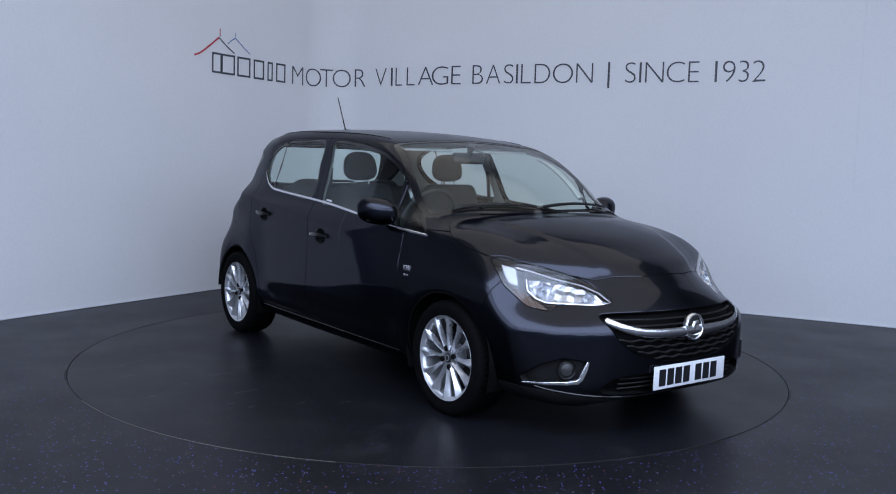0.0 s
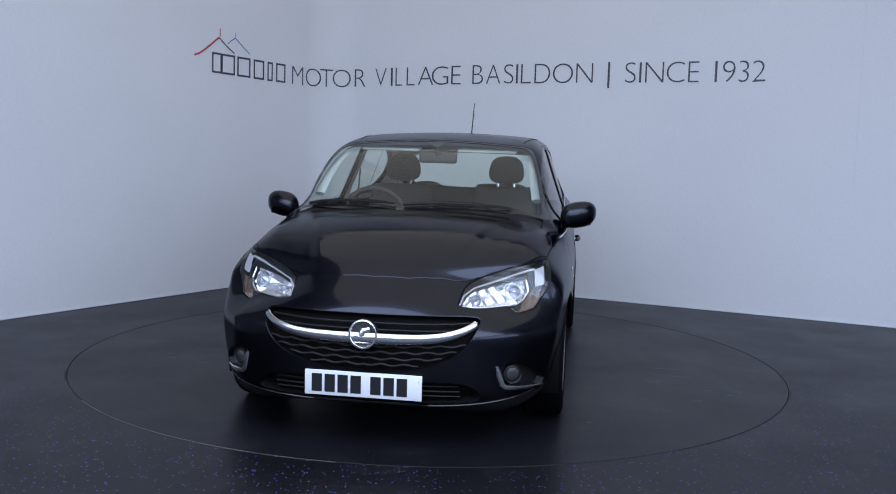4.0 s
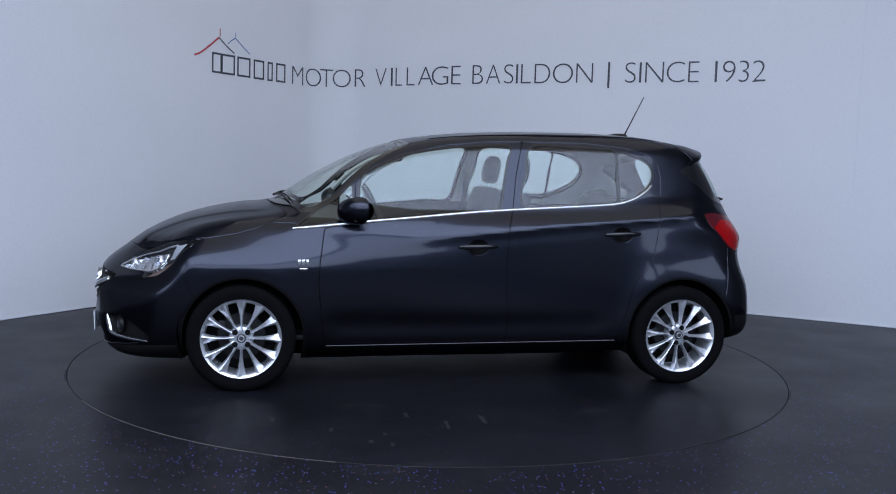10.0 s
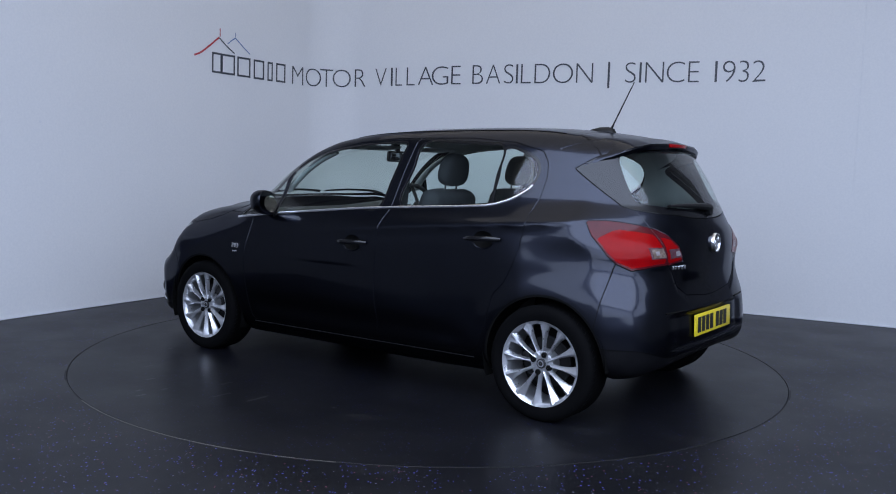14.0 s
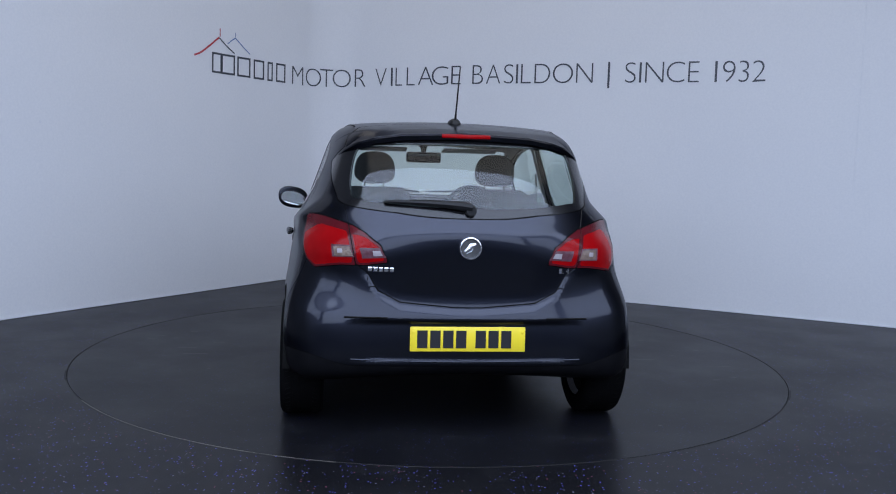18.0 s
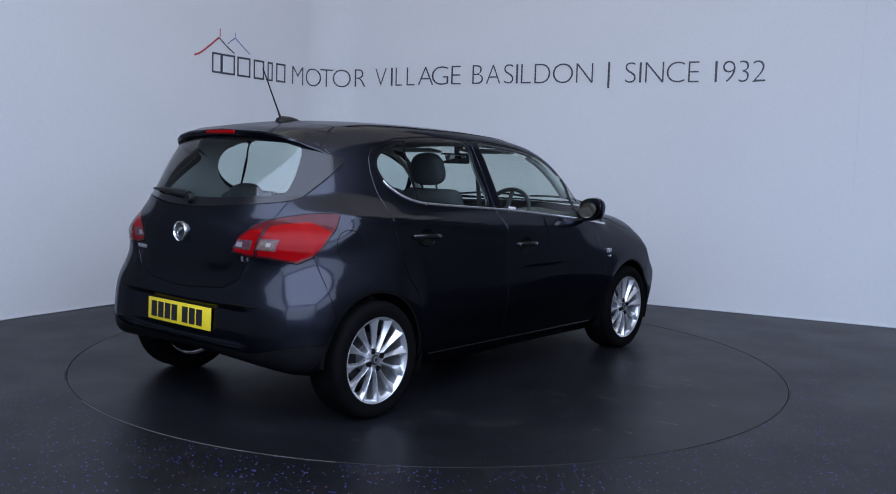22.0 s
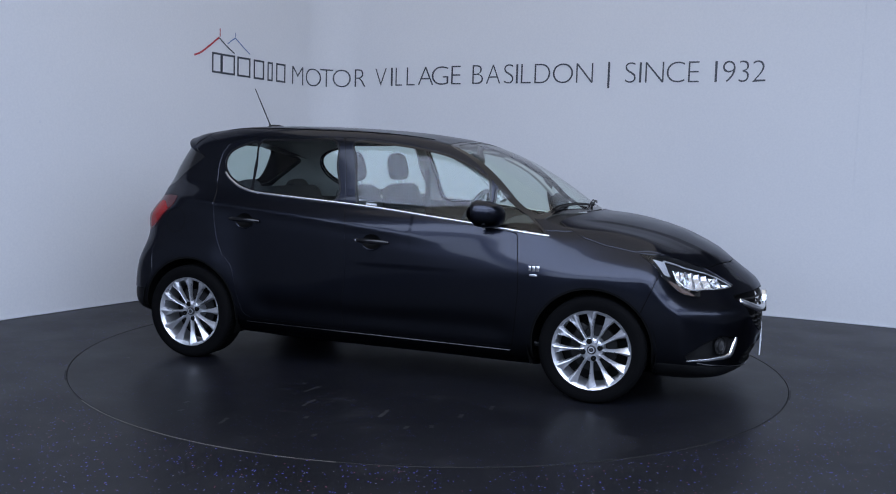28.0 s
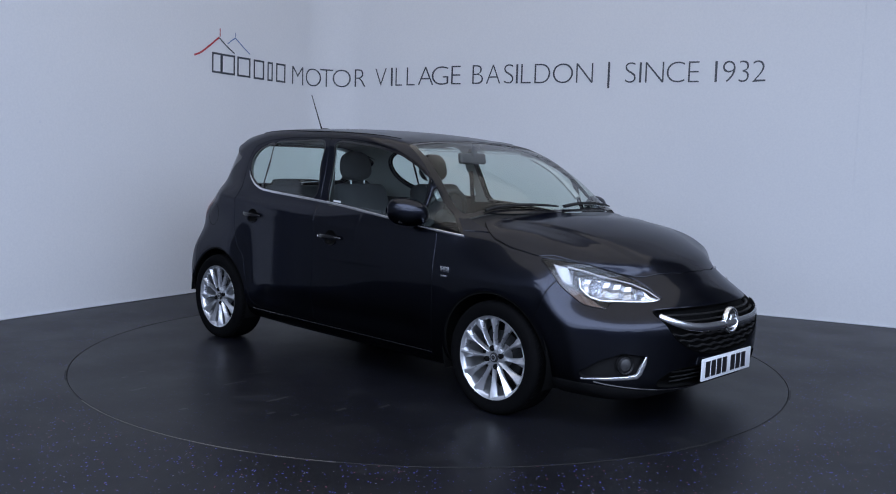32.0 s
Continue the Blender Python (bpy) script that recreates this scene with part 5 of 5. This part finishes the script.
# ---- door furniture, on both flanks ----
belt = spline([(.987, .876), (.80, .897), (.636, .917), (.325, .948), (.009, .979), (-.231, .998), (-.45, 1.012), (-.639, 1.024), (-.78, 1.034), (-.871, 1.043), (-.94, 1.060), (-1.0, 1.083), (-1.067, 1.124), (-1.098, 1.155)], 4)
for s, side in ((1, "l"), (-1, "r")):
    def flank(x, z, out):
        p = side_at(x, z, out)
        p[:, 1] *= s
        return p

    for a, c, owner in ((0, 8, body), (8, 20, doors["f" + side]), (20, len(belt), doors["r" + side])):
        seg = belt[a:min(c + 1, len(belt))]
        part("chrome_strip", tube(flank(seg[:, 0], seg[:, 1], .002), .0075, 8, (.55, 1)), CHROME, owner, "thin chrome waistline strip")

    for x0, z0, owner in ((-.028, .790, doors["f" + side]), (-.885, .868, doors["r" + side])):
        # a cupped recess, a grip bar across it and its two feet
        cup = bmesh.new()
        rows = []
        for k in range(6):
            f = 1 - k / 5
            a = np.linspace(0, math.tau, 21)[:-1]
            ring = [cup.verts.new(q) for q in flank(x0 + .061 * f * np.cos(a), z0 + .004 + .044 * f * np.sin(a), -.0005 - .024 * (1 - f * f))]
            rows.append(ring)
            if k == 5:
                break
        for a, c in zip(rows, rows[1:]):
            for j in range(20):
                if (rows.index(c) < 5):
                    cup.faces.new((a[j], a[(j + 1) % 20], c[(j + 1) % 20], c[j]))
        cup.faces.new(rows[4])
        bmesh.ops.delete(cup, geom=[v for v in cup.verts if not v.link_faces], context="VERTS")
        handle = part("handle_recess", cup, SEAL, owner)
        a = np.radians(np.linspace(205, 335, 12))
        part("recess_lip", tube(flank(x0 + .063 * np.cos(a), z0 + .003 + .047 * np.sin(a), .0015), .0032, 6), PAINT, owner)
        xs = np.linspace(-.108, .108, 9)
        outs = [.008, .022, .030, .034, .035, .034, .030, .022, .008]
        path = flank(x0 + xs, z0 + .006 - .03 * xs, np.array(outs)[:, None])
        part("door_handle", tube(path, [.008, .012, .0135, .0135, .0135, .0135, .0135, .012, .008], 10, (.55, 1)), GLOSS_TRIM, owner)
        if owner is doors["fr"]:
            q = flank(x0 - .085, z0 + .006, .024)[0]
            part("key_cover", box((.020, .004, .014), q, .0015), CHROME, owner)

    # door mirror
    mirror = bmesh.new()
    bmesh.ops.create_uvsphere(mirror, u_segments=32, v_segments=20, radius=1)
    for v in mirror.verts:
        x, y, z = v.co
        if x < -.25:
            x = -.25 - (-.25 - x) * .12
        x = x * .098 + .022
        zz = math.copysign(abs(z) ** .8, z) * .074
        yy = math.copysign(abs(y) ** .8, y) * .100
        zz += .012 * (yy / .098)
        x -= .030 * (yy / .098)
        v.co = (x + .628, s * (yy + .872), zz + .984)
    cap = part("door_mirror", mirror, PAINT, car, "black door mirror on a short arm")
    glass = bmesh.new()
    ring = [glass.verts.new((.600 - .030 * math.cos(a), s * (.872 + .080 * math.cos(a)), .980 + .012 * math.cos(a) + .048 * math.sin(a))) for a in [math.tau * k / 28 for k in range(28)]]
    glass.faces.new(ring)
    part("mirror_glass", glass, MIRROR, cap)
    part("mirror_arm", tube([(.665, s * .775, .915), (.655, s * .815, .922), (.640, s * .855, .945)], [.020, .022, .018], 10, (1, .7)), TRIM, cap)
    part("mirror_trim", tube([(.70, s * .80, .932), (.69, s * .87, .925), (.66, s * .94, .938)], .010, 8), TRIM, cap)

    # trim badge on the wing, as plain bars
    for x0, z0, wd, hg in ((.952, .703, .018, .030), (.930, .703, .018, .030), (.908, .703, .014, .030), (.930, .668, .042, .012)):
        q = flank(x0, z0, .002)[0]
        part("wing_badge", box((wd, .004, hg), q, .0015), CHROME, body)

    # sill strip under the doors
    xs = np.linspace(.80, -.86, 24)
    part("sill_strip", tube(flank(xs, .238 + .012 * (.8 - xs), .0), .0035, 6), GLOSS_TRIM, body)
for k in range(4):
    q = side_at(-.044 - .018 * k, 1.002 + .0012 * k, .0)[0] * [1, -1, 1]
    part("window_sticker", box((.014, .002, .012), q, 0), WHITE_PLASTIC, doors["fr"], smooth=False)
a = np.linspace(0, math.tau, 41)[:-1]
part("fuel_flap", tube(side_at(-1.402 + .0755 * np.cos(a), .848 + .0755 * np.sin(a), -.0022) * [1, -1, 1], .0032, 6, closed=True), SEAL, body, "thin round gap of the fuel flap")

# front wipers
for y0, y1, x0, x1 in ((.52, -.05, .985, 1.065), (-.10, -.60, 1.060, .955)):
    ys = np.linspace(y0, y1, 9)
    arm = part("wiper", tube(top_at(np.linspace(x0, x1, 9) + .018, ys, .014), [.004, .005, .006, .006, .006, .006, .007, .008, .009], 8), TRIM, car)
    part("wiper_blade", tube(top_at(np.linspace(x0, x1, 9) + .005, ys, .009), .004, 6), SEAL, arm)

# ---- cabin ----
def cushion(size, at, turn=(0, 0, 0), bevel=.05):
    bm = box(size, (0, 0, 0), bevel, None, 4)
    for v in bm.verts:
        v.co.y *= 1 - .10 * (v.co.z / size[2] + .5)
    bm.transform(Matrix.Translation(at) @ Euler([radians(a) for a in turn]).to_matrix().to_4x4())
    return bm


def headrest(parent, at, wide=.25, tall=.19, lean=10):
    bm = bmesh.new()
    bmesh.ops.create_uvsphere(bm, u_segments=28, v_segments=18, radius=1)
    for v in bm.verts:
        x, y, z = (math.copysign(abs(c) ** .68, c) for c in v.co)
        v.co = (x * .05, y * wide * .5 * (1 - .10 * (z + 1) ** 2 * .5), z * tall * .5)
    bm.transform(Matrix.Translation(at) @ Matrix.Rotation(radians(-lean), 4, "Y"))
    rest_ = part("headrest", bm, CLOTH, parent)
    for s in (-1, 1):
        part("headrest_post", tube([(at[0] + .012, at[1] + s * .055, at[2] - .06), (at[0] + .04, at[1] + s * .055, at[2] - .19)], .007, 8), CHROME, parent)


for s in (1, -1):
    seat = part("front_seat", cushion((.50, .48, .16), (.02, s * .36, .50), (0, -8, 0)), CLOTH, car, "dark cloth front seat")
    part("backrest", cushion((.14, .48, .62), (-.27, s * .36, .80), (0, -17, 0), .06), CLOTH, seat)
    headrest(seat, (-.375, s * .36, 1.215))
bench = part("rear_bench", cushion((.50, 1.24, .16), (-.78, 0, .55), (0, -6, 0)), CLOTH, car, "dark cloth rear bench")
part("backrest", cushion((.14, 1.22, .50), (-1.06, 0, .82), (0, -20, 0), .06), CLOTH, bench)
for y in (.33, -.33):
    headrest(bench, (-1.15, y, 1.045), .26, .12, 14)
part("parcel_shelf", box((.46, 1.16, .02), (-1.40, 0, .985), .008), CABIN, car)
part("cabin_floor", box((2.2, 1.34, .03), (-.10, 0, .26), .01), CABIN, car)
dash = bmesh.new()
rows = []
for y in np.linspace(-.70, .70, 21):
    bump_ = .035 * math.exp(-((y + .36) / .20) ** 2)
    pts = [(1.02, .955), (.90, .985 + bump_ * .4), (.78, .985 + bump_), (.68, .965 + bump_), (.62, .915), (.60, .80), (.63, .62), (.70, .50)]
    rows.append([dash.verts.new((x, y, z - .05)) for x, z in pts])
for a, c in zip(rows, rows[1:]):
    for i in range(len(a) - 1):
        dash.faces.new((a[i], a[i + 1], c[i + 1], c[i]))
part("dashboard", dash, CABIN, car)
wheel_m = Matrix.Translation((.42, -.36, .93)) @ Matrix.Rotation(radians(-64), 4, "Y")
bm = tube([(.180 * math.cos(a), .180 * math.sin(a), 0) for a in [math.tau * k / 40 for k in range(40)]], .014, 10, closed=True)
for a in (0, 130, 230):
    bm = join(bm, tube([(.05 * math.cos(radians(a)), .05 * math.sin(radians(a)), 0), (.17 * math.cos(radians(a)), .17 * math.sin(radians(a)), 0)], .013, 8, (1.4, .6)))
bm.transform(wheel_m)
steer = part("steering_wheel", bm, CABIN, car)
hub = lathe([(.001, .02), (.04, .018), (.06, 0), (.05, -.03)], 24, "z")
hub.transform(wheel_m)
part("wheel_boss", hub, CABIN, steer)
part("steering_column", tube([(.44, -.36, .92), (.66, -.36, .82)], .045, 12), CABIN, steer)
inner = part("interior_mirror", box((.035, .235, .07), (.325, 0, 1.285), .015, (0, -8, 0), 3), CABIN, car)
part("mirror_stem", tube([(.335, 0, 1.30), (.345, 0, 1.345), (.36, 0, 1.368)], [.014, .02, .035], 10), CABIN, inner)
part("mirror_glass", box((.003, .215, .052), (.3055, 0, 1.283), .001, (0, -8, 0)), MIRROR, inner)
for s in (1, -1):
    part("sun_visor", box((.12, .36, .014), (.27, s * .30, 1.335), .005, (0, 8, 0)), LINING, body)
    part("seat_belt", tube([(-.26, s * .64, 1.20), (-.25, s * .655, 1.0), (-.24, s * .67, .75), (-.2, s * .66, .45)], .022, 6, (.08, 1), up=(1, 0, 0)), CABIN, body)

# dark underside
part("underbody", box((2.6, 1.1, .06), (.15, 0, .185), .02), SEAL, body)


# ---- what moves ----
def motions():
    """The table turns steadily, with the car on it, and comes to rest."""
    turns = [(0.0, -53.9), (0.5, -58.7)]
    turns += [(t, -64.75 - 11.68 * (t - 1)) for t in range(1, 30)]
    turns += [(29.5, -397.4), (30.0, -401.4), (30.5, -403.6), (31.0, -404.3), (32.0, -404.35)]
    axis = Matrix.Translation((-.0638, .0559, 0))
    walk(turntable, [(t, pose(0, 0, 0, 0, 0, a)) for t, a in turns])
    walk(car, [(t, pose(0, 0, .0015, 0, 0, a) @ axis) for t, a in turns])


motions()
